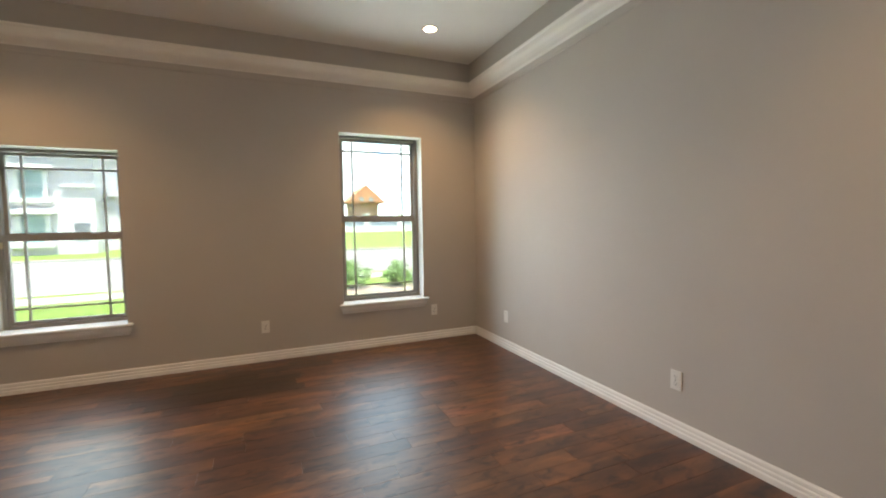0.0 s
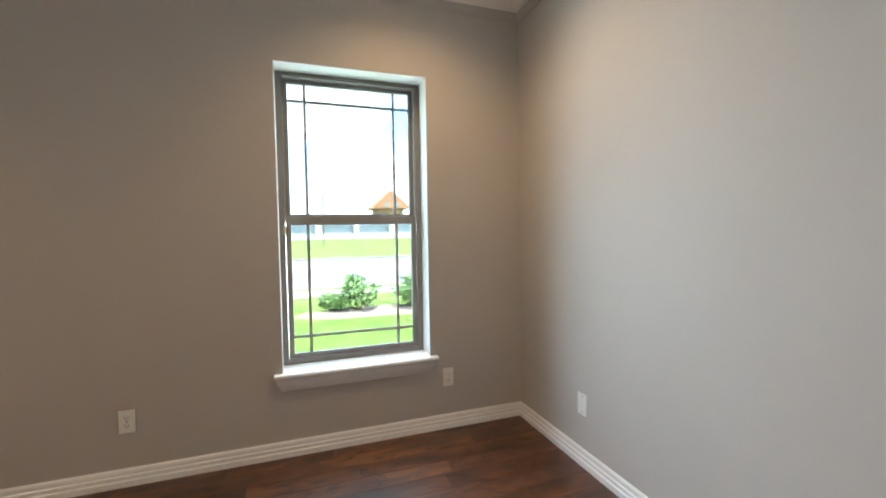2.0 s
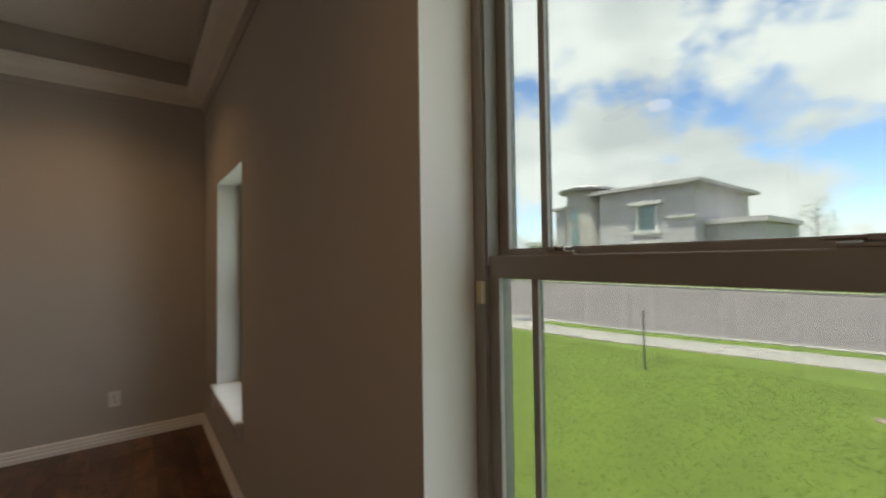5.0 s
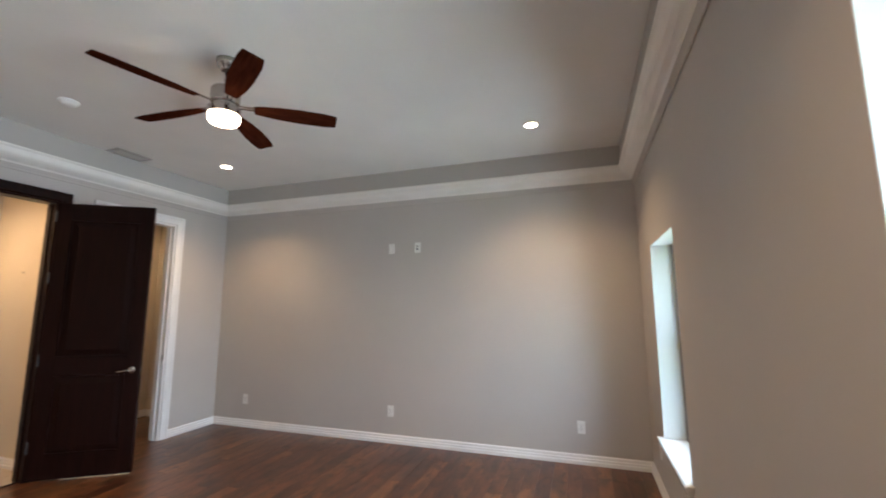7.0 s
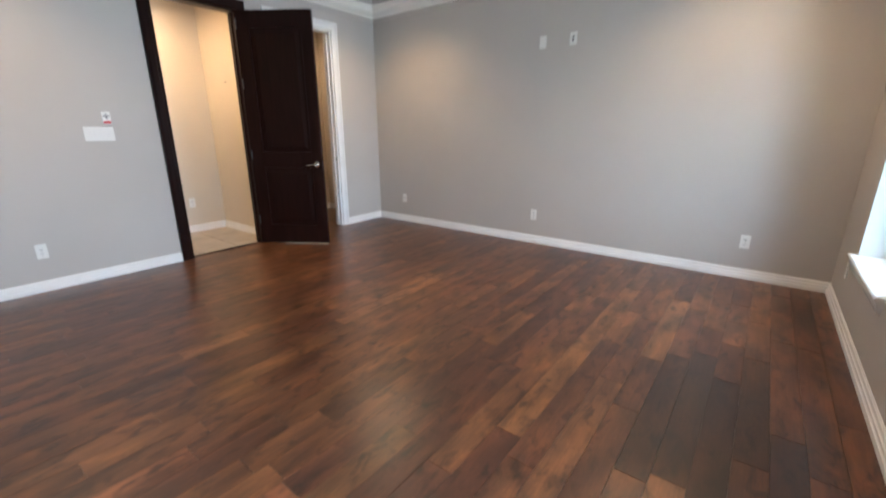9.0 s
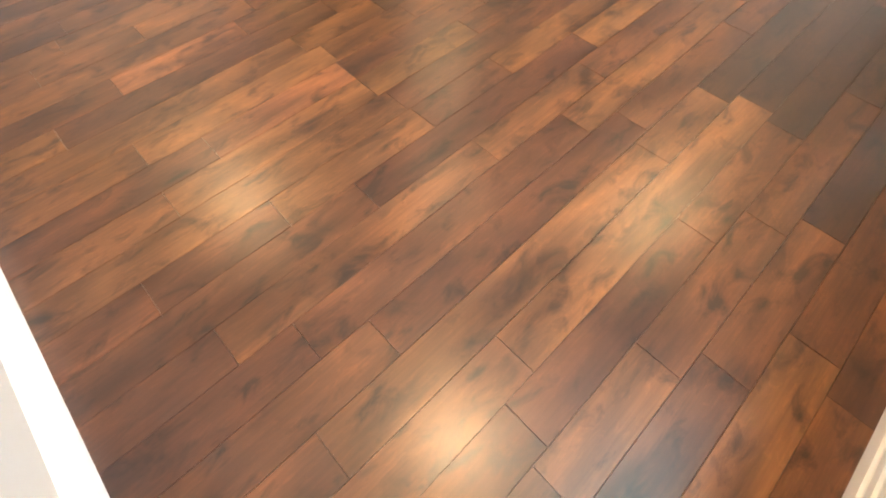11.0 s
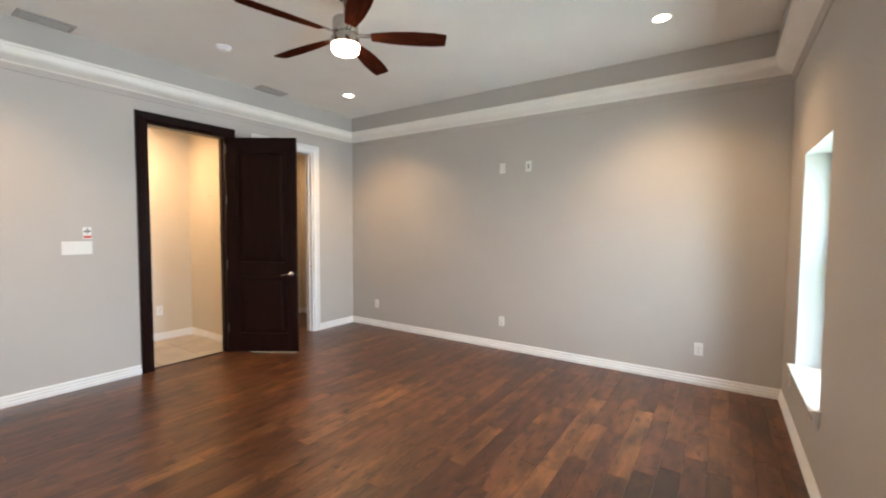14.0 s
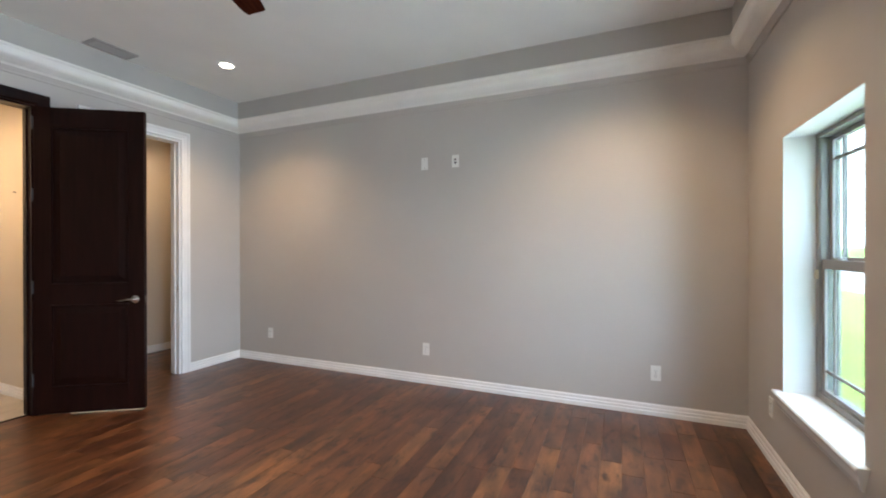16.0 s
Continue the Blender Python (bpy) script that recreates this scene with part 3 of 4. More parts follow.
# ---- fittings ----
def facing(x, y, z, side):
    """The pose of a plate on a wall, its front along local -y."""
    return pose(x, y, z, 0, 0, {"window": 0, "side": -90, "far": 90, "door": 180, "hall_back": 180}[side])


def outlet_plate(x, y, z, side, kind="duplex"):
    label = {"duplex": "white duplex power outlet on the wall", "blank": "white blank wall plate", "coax": "white wall plate with a cable socket"}[kind]
    o = thing("power_outlet" if kind == "duplex" else "wall_plate", facing(x, y, z, side), label, "outlet" if kind == "duplex" else "wall plate", "wall outlets")
    part("plate", boxes((-0.036, 0.036, -0.006, 0.0, -0.059, 0.059), bevel=0.003), PLATE, o)
    if kind == "duplex":
        for dz in (-0.0205, 0.0205):
            s = part("socket", boxes((-0.017, 0.017, -0.0085, -0.0055, dz - 0.0155, dz + 0.0155), bevel=0.0012), PLATE, o)
            part("slot", boxes((-0.0085, -0.006, -0.0092, -0.008, dz - 0.002, dz + 0.008)), SLOT, s)
            part("slot", boxes((0.006, 0.0085, -0.0092, -0.008, dz - 0.002, dz + 0.006)), SLOT, s)
            part("slot", boxes((-0.0025, 0.0025, -0.0092, -0.008, dz - 0.0105, dz - 0.006)), SLOT, s)
        part("screw", boxes((-0.003, 0.003, -0.0068, -0.0055, -0.003, 0.003)), NICKEL, o)
    elif kind == "coax":
        for dz in (-0.016, 0.014):
            part("jack", boxes((-0.010, 0.010, -0.012, -0.0055, dz - 0.009, dz + 0.009), bevel=0.002), SLOT if dz < 0 else NICKEL, o)
    else:
        for dz in (-0.042, 0.042):
            part("screw", boxes((-0.003, 0.003, -0.0068, -0.0055, dz - 0.003, dz + 0.003)), NICKEL, o)
    return o


for x in (-2.273, -0.532, -4.40):
    outlet_plate(x, 0, 0.332, "window")
for y in (-0.663, -2.58, -4.50):
    outlet_plate(0, y, 0.332, "side", "blank" if y == -0.663 else "duplex")
for y in (-4.613, -2.602, -0.603):
    outlet_plate(-L, y, 0.332, "far")
outlet_plate(-L, -2.612, 2.140, "far", "blank")
outlet_plate(-L, -2.290, 2.140, "far", "coax")
outlet_plate(-1.107, -D, 0.332, "door")
outlet_plate(-2.753, HY, 0.376, "hall_back")

sw = thing("light_switch", facing(-1.655, -D, 1.245, "door"), "white four-gang rocker light switch on greige wall", "light switch")
part("plate", boxes((-0.104, 0.104, -0.006, 0.0, -0.058, 0.058), bevel=0.003), PLATE, sw)
for i in range(4):
    cx = -0.069 + 0.046 * i
    rocker = boxes((cx - 0.0165, cx + 0.0165, -0.0095, -0.0055, -0.033, 0.033), bevel=0.0015)
    part("rocker", rocker, PLATE, sw)
fc = thing("fan_control_tag", facing(-1.725, -D, 1.374, "door"), "small white wall tag with fan symbol and red band", "wall tag")
part("card", boxes((-0.030, 0.030, -0.012, 0.0, -0.052, 0.052), bevel=0.003), PLATE, fc)
for i in range(4):
    p = part("symbol", boxes((-0.005, 0.005, -0.0135, -0.0115, 0.004, 0.022), bevel=0.001), INK, fc)
    p.matrix_local = pose(0, 0, 0.016, 0, 90 * i + 0.0, 0)
part("band", boxes((-0.026, 0.026, -0.0135, -0.0115, -0.044, -0.024)), RED, fc, "red printed band")

sd = thing("smoke_detector", pose(-2.46, -4.155, H_CEIL), "round white smoke detector on the ceiling", "smoke detector")
part("body", turned([(0.0, -0.036), (0.035, -0.036), (0.052, -0.026), (0.056, -0.012), (0.066, -0.010), (0.066, 0.0), (0.0, 0.0)], 32), DETECTOR, sd, smooth=True)
part("indicator", boxes((0.018, 0.026, -0.0375, -0.0350, -0.004, 0.004)), SLOT, sd)


def ceiling_vent(x, y):
    v = thing("ceiling_vent", pose(x, y, H_CEIL), "rectangular greyish metal air vent with slats", "vent", "ceiling air vents")
    part("backing", boxes((-0.145, 0.145, -0.065, 0.065, -0.0035, -0.0005)), SLOT, v)
    part("frame", boxes((-0.17, 0.17, -0.09, -0.062, -0.010, 0.0), (-0.17, 0.17, 0.062, 0.09, -0.010, 0.0), (-0.17, -0.142, -0.062, 0.062, -0.010, 0.0), (0.142, 0.17, -0.062, 0.062, -0.010, 0.0), bevel=0.002), VENT, v)
    for i in range(8):
        s = part("slat", boxes((-0.142, 0.142, -0.006, 0.006, -0.001, 0.001)), VENT, v)
        s.matrix_local = pose(0, -0.054 + 0.0155 * i, -0.007, 55)
    return v


ceiling_vent(-3.39, -4.855)
ceiling_vent(-1.45, -4.855)
nl = tagged(part("nail", tube([(HX, -5.80, 1.82), (HX + 0.02, -5.80, 1.822)], 0.004, 8), STEEL), "small dark nail in the hall wall", "nail")
st = tagged(part("threshold_strip", boxes((D1[0] + 0.018, D1[1] - 0.018, -D - 0.075, -D - 0.045, 0.001, 0.006), bevel=0.002), DARKWOOD), "dark wooden threshold strip in the doorway", "threshold")

# ---- outside ----
G = -0.22


def ground_height(x, y):
    if y < 23.5:
        return G
    return G + min(1.0, (y - 23.5) / 16.0) * 0.75


def walk_edge(x):
    """Near edge of the pavement, which bends away from the house."""
    k = min(1.0, max(0.0, (x + 7.0) / 6.5))
    return 6.5 + 1.02 * k * k * (3 - 2 * k)


def strip(x0, x1, step, near, far, z0, z1):
    """A level band that follows the bend of the pavement, between two offsets from its near edge."""
    bm = bmesh.new()
    n = max(1, round((x1 - x0) / step))
    rows = []
    for i in range(n + 1):
        x = x0 + (x1 - x0) * i / n
        e = walk_edge(x)
        ya, yb = e + near, (e + far if far < 5 else far)
        rows.append([bm.verts.new(p) for p in ((x, ya, z0), (x, ya, z1), (x, yb, z1), (x, yb, z0))])
    for a, b in zip(rows, rows[1:]):
        for k in range(4):
            bm.faces.new((a[k], a[(k + 1) % 4], b[(k + 1) % 4], b[k]))
    bm.faces.new(rows[0])
    bm.faces.new(rows[-1][::-1])
    bmesh.ops.recalc_face_normals(bm, faces=bm.faces)
    return bm


bm = bmesh.new()
xs = [-1500, -400, -120, -60, -40, -30, -20, -10, -7, -6, -5, -4, -3, -2, -1, 0, 5, 10, 20, 40, 80, 400, 1500]
ys = [-1500, -300, -60, -20, T + 0.01, 3, 6, None, 10, 22.6, 24, 28, 34, 40, 60, 120, 400, 1500]


def ground_row(x):
    row = []
    for y in ys:
        if y is None:
            row += [bm.verts.new((x, walk_edge(x) + 1.55, G)), bm.verts.new((x, walk_edge(x) + 1.70, G - 0.16))]
        else:
            row.append(bm.verts.new((x, y, ground_height(x, y) - (0.16 if 9.2 <= y <= 22.6 else 0.0))))
    return row


grid = [ground_row(x) for x in xs]
for a, b in zip(grid, grid[1:]):
    for j in range(len(a) - 1):
        bm.faces.new((a[j], b[j], b[j + 1], a[j + 1]))
setting("ground", bm, LAWN, "mown green lawn reaching to the horizon", "ground")
setting("road", strip(-400, 400, 1.0, 1.72, 22.45, G - 0.19, G - 0.10), ASPHALT, "pale sun-bleached street", "road")
setting("kerb", strip(-400, 400, 1.0, 1.50, 1.75, G - 0.25, G + 0.012), CONCRETE, "pale concrete kerb", "kerb")
setting("kerb", boxes((-400, 400, 22.4, 22.7, G - 0.25, G + 0.012), bevel=0.02), CONCRETE, "pale concrete kerb across the street", "kerb")
pv = setting("pavement", strip(-400, 400, 1.0, 0.0, 0.95, G - 0.1, G + 0.008), GROUT, "concrete pavement slabs along the lawn", "pavement")
part("apron", strip(-9.4, -7.6, 0.3, 0.952, 1.498, G - 0.1, G + 0.014), CONCRETE, pv, "pale concrete apron to the kerb")
bed = bmesh.new()
ringv = []
for i in range(40):
    a = math.tau * i / 40
    r = 1 + 0.14 * noise.noise((math.cos(a) * 2, math.sin(a) * 2, 3))
    ringv.append(bed.verts.new((0.05 + 1.6 * r * math.cos(a), 5.25 + 0.50 * r * math.sin(a), G + 0.004)))
topv = [bed.verts.new((0.05 + (v.co.x - 0.05) * 0.7, 5.25 + (v.co.y - 5.25) * 0.7, G + 0.05)) for v in ringv]
for i in range(40):
    bed.faces.new((ringv[i], ringv[(i + 1) % 40], topv[(i + 1) % 40], topv[i]))
bed.faces.new(topv)
tagged(part("mulch_bed", bed, MULCH), "brown bark mulch bed under the shrubs", "mulch bed")


def leaf_cloud(rng, centre, radii, count, size, lumps):
    """Many small leaves gathered about several twig ends."""
    bm = bmesh.new()
    c = Vector(centre)
    ends = []
    for _ in range(lumps):
        v = Vector((rng.gauss(0, 1), rng.gauss(0, 1), rng.gauss(0, 1)))
        v = v.normalized() * rng.random() ** 0.4
        ends.append(c + Vector((v.x * radii[0], v.y * radii[1], v.z * radii[2])))
    for _ in range(count):
        e = rng.choice(ends)
        p = e + Vector((rng.gauss(0, 1) * radii[0], rng.gauss(0, 1) * radii[1], rng.gauss(0, 1) * radii[2])) * 0.16
        m = Euler((rng.uniform(-1.2, 1.2), rng.uniform(-1.2, 1.2), rng.uniform(0, 6.3))).to_matrix()
        s = size * rng.uniform(0.6, 1.3)
        vs = [bm.verts.new(p + m @ Vector(q) * s) for q in ((0, -0.5, 0), (0.28, 0, 0.06), (0, 0.6, 0), (-0.28, 0, 0.06))]
        bm.faces.new(vs)
    return bm, ends


def shrub(x, y, w, h, seed):
    rng = random.Random(seed)
    s = thing("shrub", pose(x, y, G), "leafy green garden shrub in a mulch bed", "shrub", "front garden shrubs")
    crown, ends = leaf_cloud(rng, (0, 0, h * 0.55), (w / 2, w / 2, h * 0.42), 1150, 0.080, 30)
    part("crown", crown, LEAF, s, "bright green leaves")
    for e in ends[:9]:
        part("stem", tube([(0, 0, 0.02), (e.x * 0.4, e.y * 0.4, e.z * 0.5), tuple(e)], [0.012, 0.008, 0.003], 5), BARK, s)
    return s


shrub(-0.42, 5.35, 0.85, 0.68, 3)
shrub(0.62, 5.30, 0.75, 0.62, 5)
shrub(-0.88, 5.45, 0.5, 0.40, 8)


def tree(x, y, z, h, seed, spread):
    rng = random.Random(seed)
    t = thing("young_tree", pose(x, y, z), "slim young tree with sparse green leaves", "tree", "street trees")
    tr = tube([(0, 0, -0.2), (0.03, 0.02, h * 0.35), (-0.04, 0.03, h * 0.7), (0.02, 0, h)], [0.07, 0.055, 0.035, 0.008], 8)
    for k in range(9):
        z0 = h * (0.35 + 0.06 * k)
        a = rng.uniform(0, 6.3)
        r = spread * rng.uniform(0.5, 1.0) * (1.1 - 0.08 * k)
        sub = tube([(0, 0, z0), (r * 0.5 * math.cos(a), r * 0.5 * math.sin(a), z0 + 0.25 * r), (r * math.cos(a), r * math.sin(a), z0 + 0.8 * r)], [0.022, 0.015, 0.004], 5)
        me = bpy.data.meshes.new("limb")
        sub.to_mesh(me)
        sub.free()
        tr.from_mesh(me)
    part("trunk", tr, BARK, t)
    crown, _ = leaf_cloud(rng, (0, 0, h * 0.66), (spread, spread, h * 0.33), 330, 0.12, 40)
    part("crown", crown, LEAF, t, "sparse green leaves")
    return t


tree(0.4, 31, 0.1, 6.2, 21, 0.8)
tree(-6.9, 31, 0.1, 4.6, 22, 1.1)
stake = thing("garden_stake", pose(-3.82, 5.30, G), "thin grey metal stake standing in the lawn", "stake")
part("rod", tube([(0, 0, -0.05), (0, 0, 0.80)], 0.014, 8), STEEL, stake)
part("cap", turned([(0.0, 0.795), (0.017, 0.795), (0.017, 0.83), (0.0, 0.836)], 12), STEEL, stake)
mh = thing("manhole_cover", pose(-8.2, 7.74, G + 0.014), "round dark metal cover set in the pavement", "manhole cover")
part("cover", turned([(0.0, 0.0), (0.30, 0.0), (0.30, 0.010), (0.28, 0.014), (0.0, 0.014)], 32), STEEL, mh)


def house_window(parent, x, z, w, h, y):
    """A teal pane in a cast-stone surround with a cornice and a ledge, on a face at y looking to -y."""
    o = part("window", boxes((x - w / 2 - 0.22, x - w / 2, y - 0.12, y + 0.05, z, z + h), (x + w / 2, x + w / 2 + 0.22, y - 0.12, y + 0.05, z, z + h), bevel=0.01), STUCCOTRIM, parent)
    part("pane", boxes((x - w / 2, x + w / 2, y - 0.03, y + 0.02, z, z + h)), HOUSEGLASS, o)
    part("glazing_bar", boxes((x - w / 2, x + w / 2, y - 0.05, y - 0.03, z + h * 0.48, z + h * 0.52)), STUCCOTRIM, o)
    part("cornice", boxes((x - w / 2 - 0.55, x + w / 2 + 0.55, y - 0.42, y + 0.02, z + h + 0.06, z + h + 0.30), (x - w / 2 - 0.42, x + w / 2 + 0.42, y - 0.28, y + 0.02, z + h, z + h + 0.06), bevel=0.02), STUCCOTRIM, o)
    part("sill", boxes((x - w / 2 - 0.45, x + w / 2 + 0.45, y - 0.34, y + 0.02, z - 0.22, z), (x - w / 2 - 0.3, x + w / 2 + 0.3, y - 0.2, y + 0.02, z - 0.34, z - 0.22), bevel=0.02), STUCCOTRIM, o)
    return o


def hip_roof(x0, x1, y0, y1, z, rise, over):
    bm = bmesh.new()
    x0, x1, y0, y1 = x0 - over, x1 + over, y0 - over, y1 + over
    inset = min(x1 - x0, y1 - y0) / 2
    lo = [bm.verts.new(p) for p in ((x0, y0, z), (x1, y0, z), (x1, y1, z), (x0, y1, z))]
    md = [bm.verts.new(p) for p in ((x0, y0, z + 0.22), (x1, y0, z + 0.22), (x1, y1, z + 0.22), (x0, y1, z + 0.22))]
    if (x1 - x0) > (y1 - y0):
        top = [bm.verts.new((x0 + inset, (y0 + y1) / 2, z + rise)), bm.verts.new((x1 - inset, (y0 + y1) / 2, z + rise))]
        fs = ((md[0], md[1], top[1], top[0]), (md[1], md[2], top[1]), (md[2], md[3], top[0], top[1]), (md[3], md[0], top[0]))
    else:
        top = [bm.verts.new(((x0 + x1) / 2, y0 + inset, z + rise)), bm.verts.new(((x0 + x1) / 2, y1 - inset, z + rise))]
        fs = ((md[0], md[1], top[0]), (md[1], md[2], top[1], top[0]), (md[2], md[3], top[1]), (md[3], md[0], top[0], top[1]))
    for f in fs:
        bm.faces.new(f)
    for i in range(4):
        bm.faces.new((lo[i], lo[(i + 1) % 4], md[(i + 1) % 4], md[i]))
    bm.faces.new(lo[::-1])
    bmesh.ops.recalc_face_normals(bm, faces=bm.faces)
    return bm


def villa():
    h = thing("house", pose(0, 0, 0), "pale stucco two-storey house with round stone turret and grey roof", "house")
    y = 26.0
    part("wall", boxes((-17.6, -11.4, y, y + 9, -0.4, 5.75), (-22.3, -17.6, y + 1.2, y + 9, -0.4, 5.2)), STUCCO, h)
    part("roof", hip_roof(-17.6, -11.4, y, y + 9, 5.75, 0.95, 0.55), ROOFTILE, h)
    part("roof", hip_roof(-22.3, -17.6, y + 1.2, y + 9, 5.2, 0.6, 0.35), ROOFTILE, h)
    tw = part("turret", turned([(1.55, -0.4), (1.55, 5.1), (1.62, 5.12), (1.62, 5.3), (1.45, 5.32), (1.45, 6.25), (0.0, 6.25)], 28), STONE, h, "tan stone turret")
    tw.location = (-19.2, y + 0.9, 0)
    tr = part("roof", turned([(1.45, 6.24), (2.0, 6.26), (2.05, 6.42), (1.2, 6.72), (0.0, 6.95)], 28), ROOFTILE, tw)
    for z, hh in ((2.3, 1.3), (4.0, 0.9)):
        part("slit_window", boxes((-0.28, 0.28, -1.60, -1.45, z, z + hh), bevel=0.01), HOUSEGLASS, tw)
    for x in (-14.2,):
        house_window(h, x, 3.05, 1.05, 1.6, y)
        house_window(h, x, 0.55, 1.05, 1.6, y)
    part("ledge", boxes((-12.9, -11.3, y - 0.16, y, 3.75, 3.90), (-12.8, -11.35, y - 0.10, y, 3.66, 3.75), bevel=0.01), STUCCOTRIM, h)
    part("shutter_vent", boxes((-12.4, -11.7, y - 0.06, y, 0.9, 1.7), *[(-12.4, -11.7, y - 0.1, y - 0.05, 0.92 + 0.1 * i, 0.98 + 0.1 * i) for i in range(8)]), GARAGE, h)
    part("side_wing", boxes((-11.4, -8.4, y + 1.5, y + 8, -0.4, 3.3), (-11.5, -8.2, y + 1.2, y + 8.2, 3.3, 3.6)), STUCCO, h)
    part("garage", boxes((-26.4, -22.3, y + 2.5, y + 8, -0.4, 2.5), (-26.6, -22.2, y + 2.2, y + 8.2, 2.5, 2.85)), STUCCOTRIM, h)
    part("garage_door", boxes((-25.6, -23.6, y + 2.42, y + 2.5, -0.2, 2.0), *[(-25.6, -23.6, y + 2.40, y + 2.42, 0.1 + 0.5 * i, 0.14 + 0.5 * i) for i in range(4)]), GARAGE, h)
    return h


def neighbour():
    h = thing("house", pose(0, 0, 0), "pale two-storey house farther along the street", "house")
    y = 27.0
    part("wall", boxes((-43, -33, y, y + 6, -0.4, 6.9)), STUCCO, h)
    part("roof", boxes((-43.5, -32.5, y - 0.5, y + 6.5, 6.9, 7.2), (-43.2, -32.8, y - 0.2, y + 6.2, 7.2, 7.45), bevel=0.03), STUCCOTRIM, h)
    # windows on the side that faces the street corner
    for yy in (y + 1.6, y + 4.3):
        for z in (0.5, 3.7):
            o = house_window(h, 0, z, 1.2, 1.8, 0)
            o.matrix_local = pose(-33, yy, 0, 0, 0, 90)
    return h


villa()
neighbour()
lp = thing("street_lamp", pose(-24.6, 29.0, 0.0), "tall slim grey street lamp behind the houses", "street lamp")
part("pole", tube([(0, 0, -0.4), (0, 0, 6.4)], [0.09, 0.05], 10), STEEL, lp)
part("head", boxes((-0.35, 0.35, -0.1, 0.1, 6.4, 6.55), bevel=0.03), STEEL, lp)
fw_ = thing("boundary_wall", pose(0, 0, 0), "low white masonry wall with dark panels across the street", "wall")
part("base_wall", boxes((-7.6, 60, 44.0, 44.3, 0.1, 1.15), bevel=0.02), STUCCOTRIM, fw_)
for i in range(17):
    x = -7.4 + 4.0 * i
    part("pillar", boxes((x - 0.3, x + 0.3, 43.85, 44.4, 0.1, 2.5), (x - 0.4, x + 0.4, 43.75, 44.5, 2.5, 2.65)), STUCCOTRIM, fw_)
    if i < 16:
        part("panel", boxes((x + 0.3, x + 3.7, 44.1, 44.2, 1.15, 2.25)), DARKPANEL, fw_)
gh = thing("gatehouse", pose(9.3, 47.5, 0.2), "small tan tower with a brown tiled gable roof", "gatehouse")
part("wall", boxes((-1.6, 1.6, 0, 4, -0.3, 4.2)), TANWALL, gh)
rf = bmesh.new()
v = [rf.verts.new(p) for p in ((-2.5, -0.6, 3.9), (2.5, -0.6, 3.9), (0, -0.6, 6.1), (-2.5, 4.6, 3.9), (2.5, 4.6, 3.9), (0, 4.6, 6.1))]
for q in ((0, 1, 2), (3, 5, 4), (0, 2, 5, 3), (1, 4, 5, 2), (0, 3, 4, 1)):
    rf.faces.new([v[i] for i in q])
bmesh.ops.recalc_face_normals(rf, faces=rf.faces)
part("roof", rf, BROWNROOF, gh, "brown tiled gable")
for x in (-0.6, 0.6):
    part("window", boxes((x - 0.25, x + 0.25, -0.64, -0.58, 4.1, 4.6)), HOUSEGLASS, gh)

# grass blades near the windows
rng = random.Random(4)
gv, gf = [], []
for _ in range(60000):
    x, y = rng.uniform(-11, 3.2), 0.6 + 5.8 * rng.random()
    if (x - 0.05) ** 2 / 3.0 + (y - 5.25) ** 2 / 0.4 < 1:
        continue
    a, s, hgt = rng.uniform(0, 6.3), 0.005, rng.uniform(0.012, 0.03)
    lx, ly = rng.gauss(0, 0.02), rng.gauss(0, 0.02)
    i = len(gv)
    gv += [(x - s * math.cos(a), y - s * math.sin(a), G), (x + s * math.cos(a), y + s * math.sin(a), G), (x + lx, y + ly, G + hgt)]
    gf.append((i, i + 1, i + 2))
me = bpy.data.meshes.new("grass")
me.from_pydata(gv, [], gf)
me.materials.append(BLADEGRASS)
tagged(new("grass", me), "short mown bright green grass blades", "grass", kind="stuff")

# ---- pieces: pavement slabs, hall tiles, floor boards ----
for i in range(34):
    x = -24 + 1.2 * i
    part("slab", strip(x + 0.006, x + 1.194, 0.4, 0.006, 0.944, G + 0.004, G + 0.016), CONCRETE, pv)

hall_floor = setting("hall_floor", boxes((HX, 0.1, HY, -D - 0.06, -0.05, -0.004)), GROUT, "beige ceramic hall floor", "floor")
nx, ny = 8, 3
for i in range(nx):
    for j in range(ny):
        x, y = HX + 0.41 * i, HY + 0.46 * j
        x1, y1 = min(x + 0.406, 0.1), min(y + 0.456, -D - 0.062)
        part("tile", boxes((x + 0.002, x1, y + 0.002, y1, -0.004, 0.002)), TILE, hall_floor)

floor = setting("floor", boxes((-L, 0, -D - 0.06, 0, -0.06, -0.006), (-L, -3.24, HY, -D - 0.06, -0.06, -0.006)), SUBFLOOR, "dark reddish brown hand-scraped hardwood floor", "floor")
rng = random.Random(11)
W = 0.1215
rows = int(math.ceil(D / W))


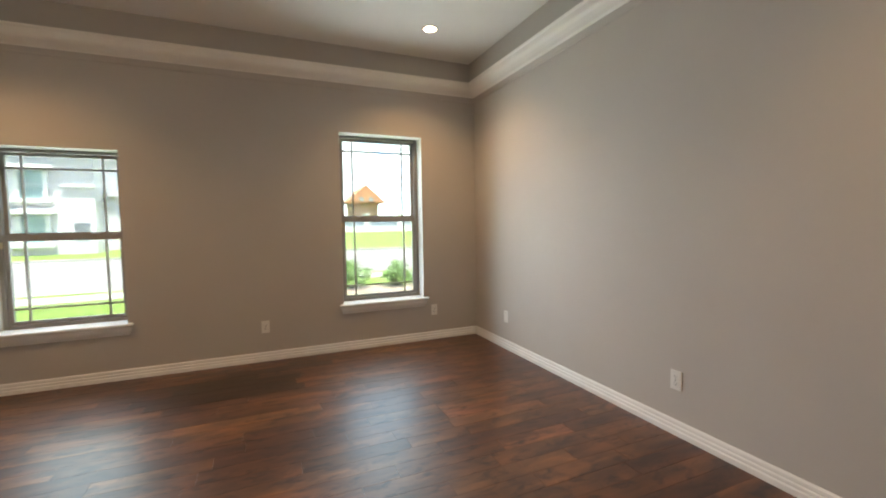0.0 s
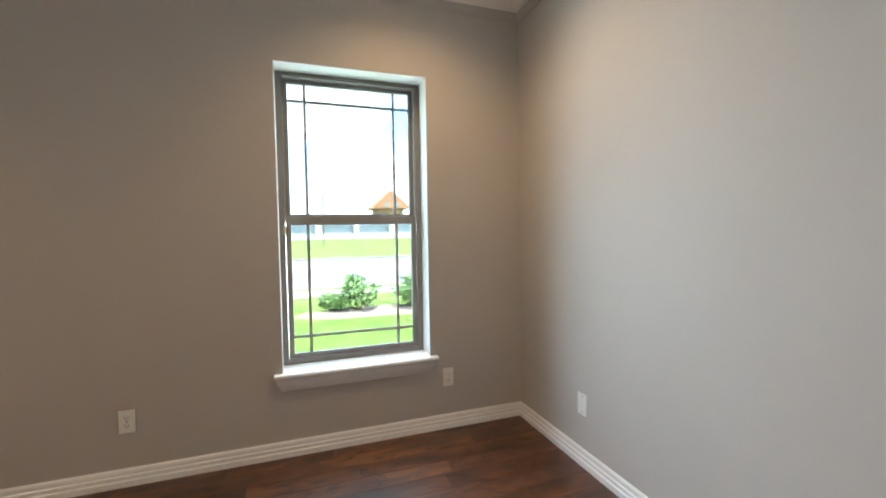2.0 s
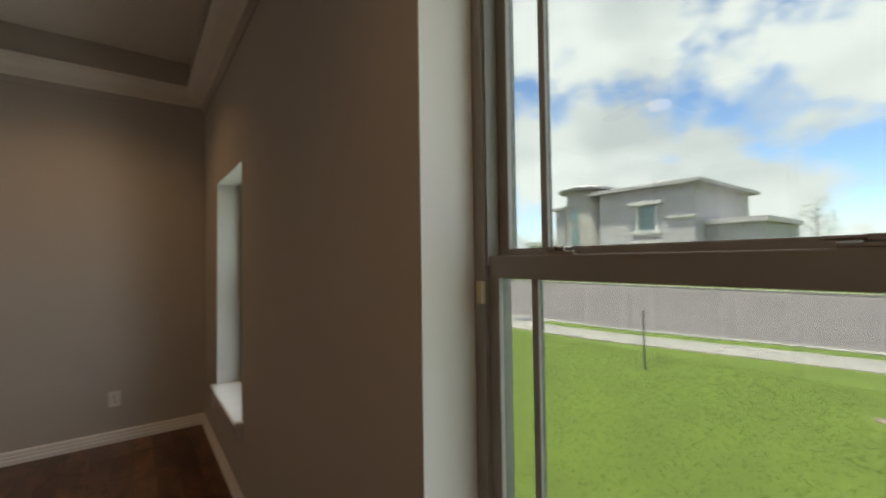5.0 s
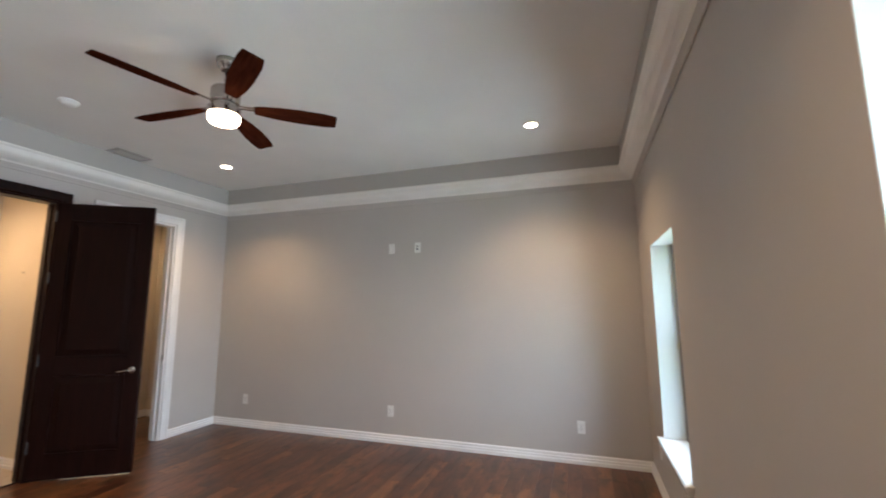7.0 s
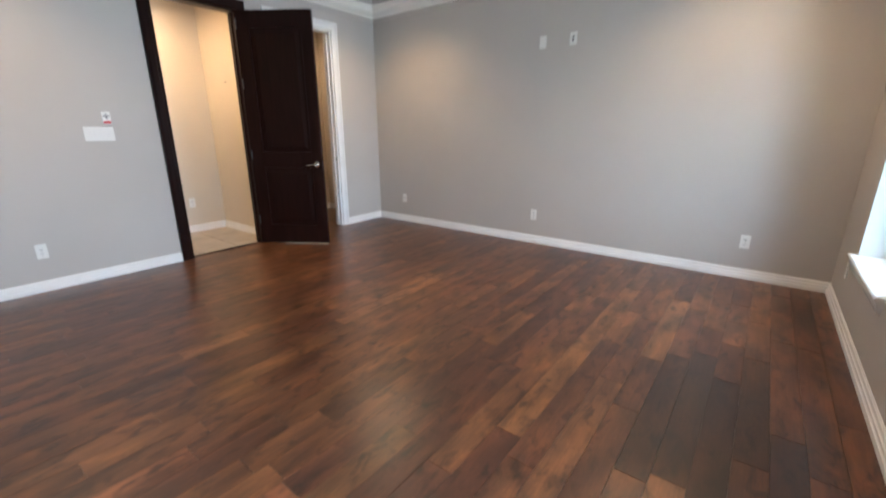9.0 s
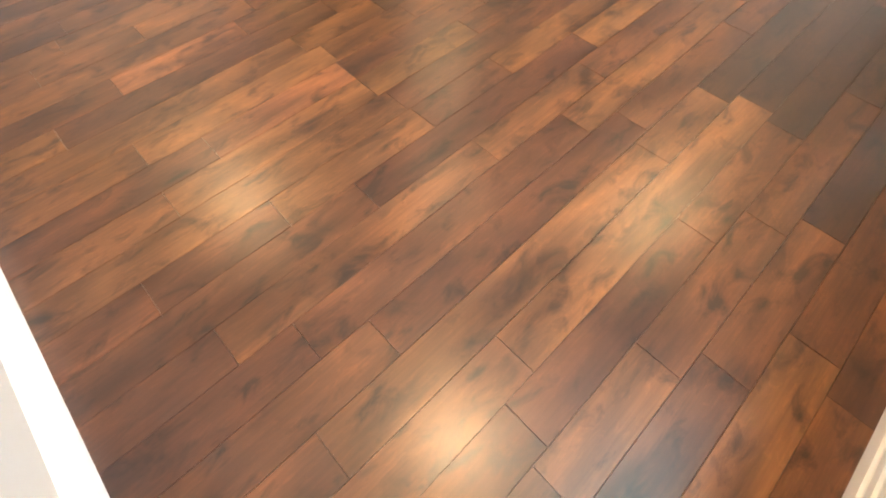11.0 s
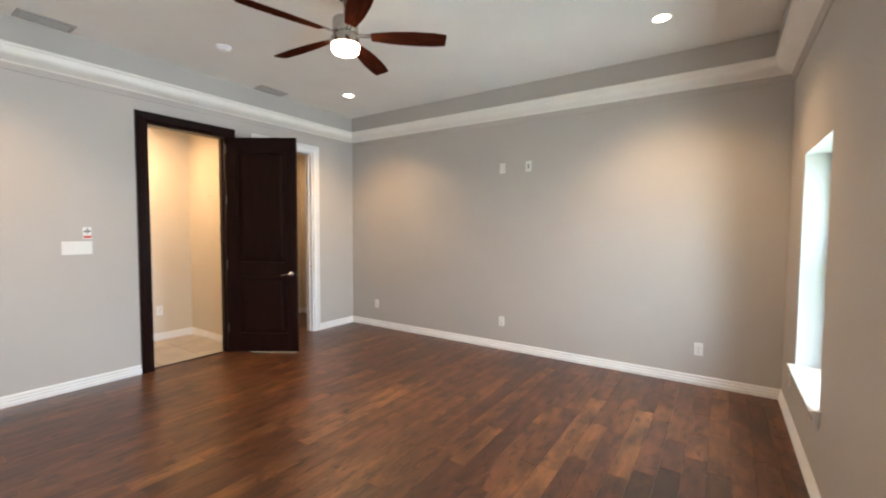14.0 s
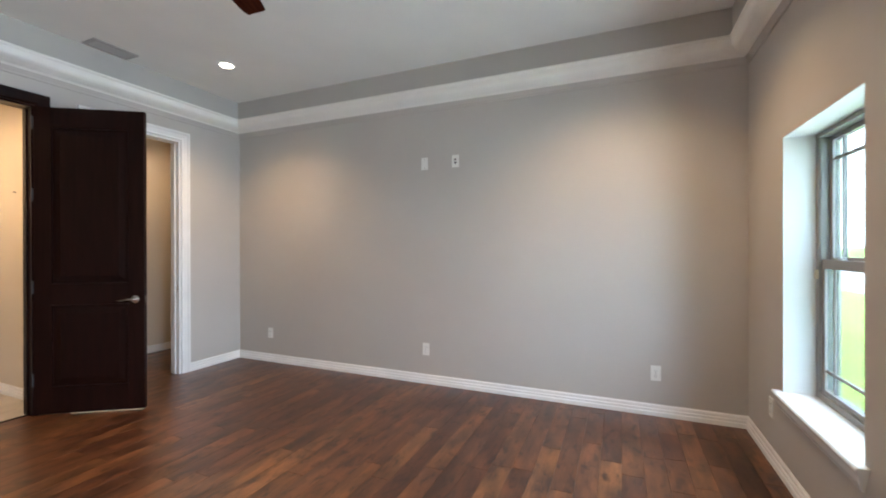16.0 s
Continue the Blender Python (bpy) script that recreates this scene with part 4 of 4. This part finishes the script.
def board(x0, x1, y0, y1):
    """One board with eased long edges."""
    g, e = 0.0006, 0.0002
    bm = bmesh.new()
    a = [(x0 + g, y0 + g), (x1 - g, y0 + g), (x1 - g, y1 - g), (x0 + g, y1 - g)]
    b = [(x0 + g + e, y0 + g + e), (x1 - g - e, y0 + g + e), (x1 - g - e, y1 - g - e), (x0 + g + e, y1 - g - e)]
    dz = rng.uniform(-0.0002, 0.0002)
    lo = [bm.verts.new((x, y, -0.006)) for x, y in a]
    mid = [bm.verts.new((x, y, -0.0012 + dz)) for x, y in a]
    top = [bm.verts.new((x, y, dz)) for x, y in b]
    for p, q in ((lo, mid), (mid, top)):
        for k in range(4):
            bm.faces.new((p[k], p[(k + 1) % 4], q[(k + 1) % 4], q[k]))
    bm.faces.new(top)
    return bm


# boards whose tone stands out: row -> (start, end, tone)
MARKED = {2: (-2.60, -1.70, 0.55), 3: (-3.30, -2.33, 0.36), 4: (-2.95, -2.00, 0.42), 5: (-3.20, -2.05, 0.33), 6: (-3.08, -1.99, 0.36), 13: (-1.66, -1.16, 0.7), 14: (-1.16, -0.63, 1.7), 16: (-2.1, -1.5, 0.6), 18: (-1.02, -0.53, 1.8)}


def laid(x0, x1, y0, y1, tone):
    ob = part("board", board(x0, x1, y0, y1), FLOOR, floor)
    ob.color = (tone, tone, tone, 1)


for r in range(rows):
    y1 = -r * W
    y0 = max(y1 - W, -D - 0.055)
    x = -L
    mark = MARKED.get(r)
    first = True
    while x < -0.001:
        n = rng.choice((0.38, 0.55, 0.72, 0.9, 1.05, 1.22, 1.22))
        if first:
            n *= rng.uniform(0.3, 1.0)
            first = False
        xe = min(x + n, 0.0)
        if -xe < 0.2:
            xe = 0.0
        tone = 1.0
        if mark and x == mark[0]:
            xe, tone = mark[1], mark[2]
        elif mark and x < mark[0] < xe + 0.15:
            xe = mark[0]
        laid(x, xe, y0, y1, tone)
        x = xe
for r in range(9):
    y1 = -D - 0.055 - r * W
    part("board", board(-L, -4.1 - 0.1 * (r % 3), y1 - W, y1), FLOOR, floor)
    part("board", board(-4.1 - 0.1 * (r % 3), -3.24, y1 - W, y1), FLOOR, floor)
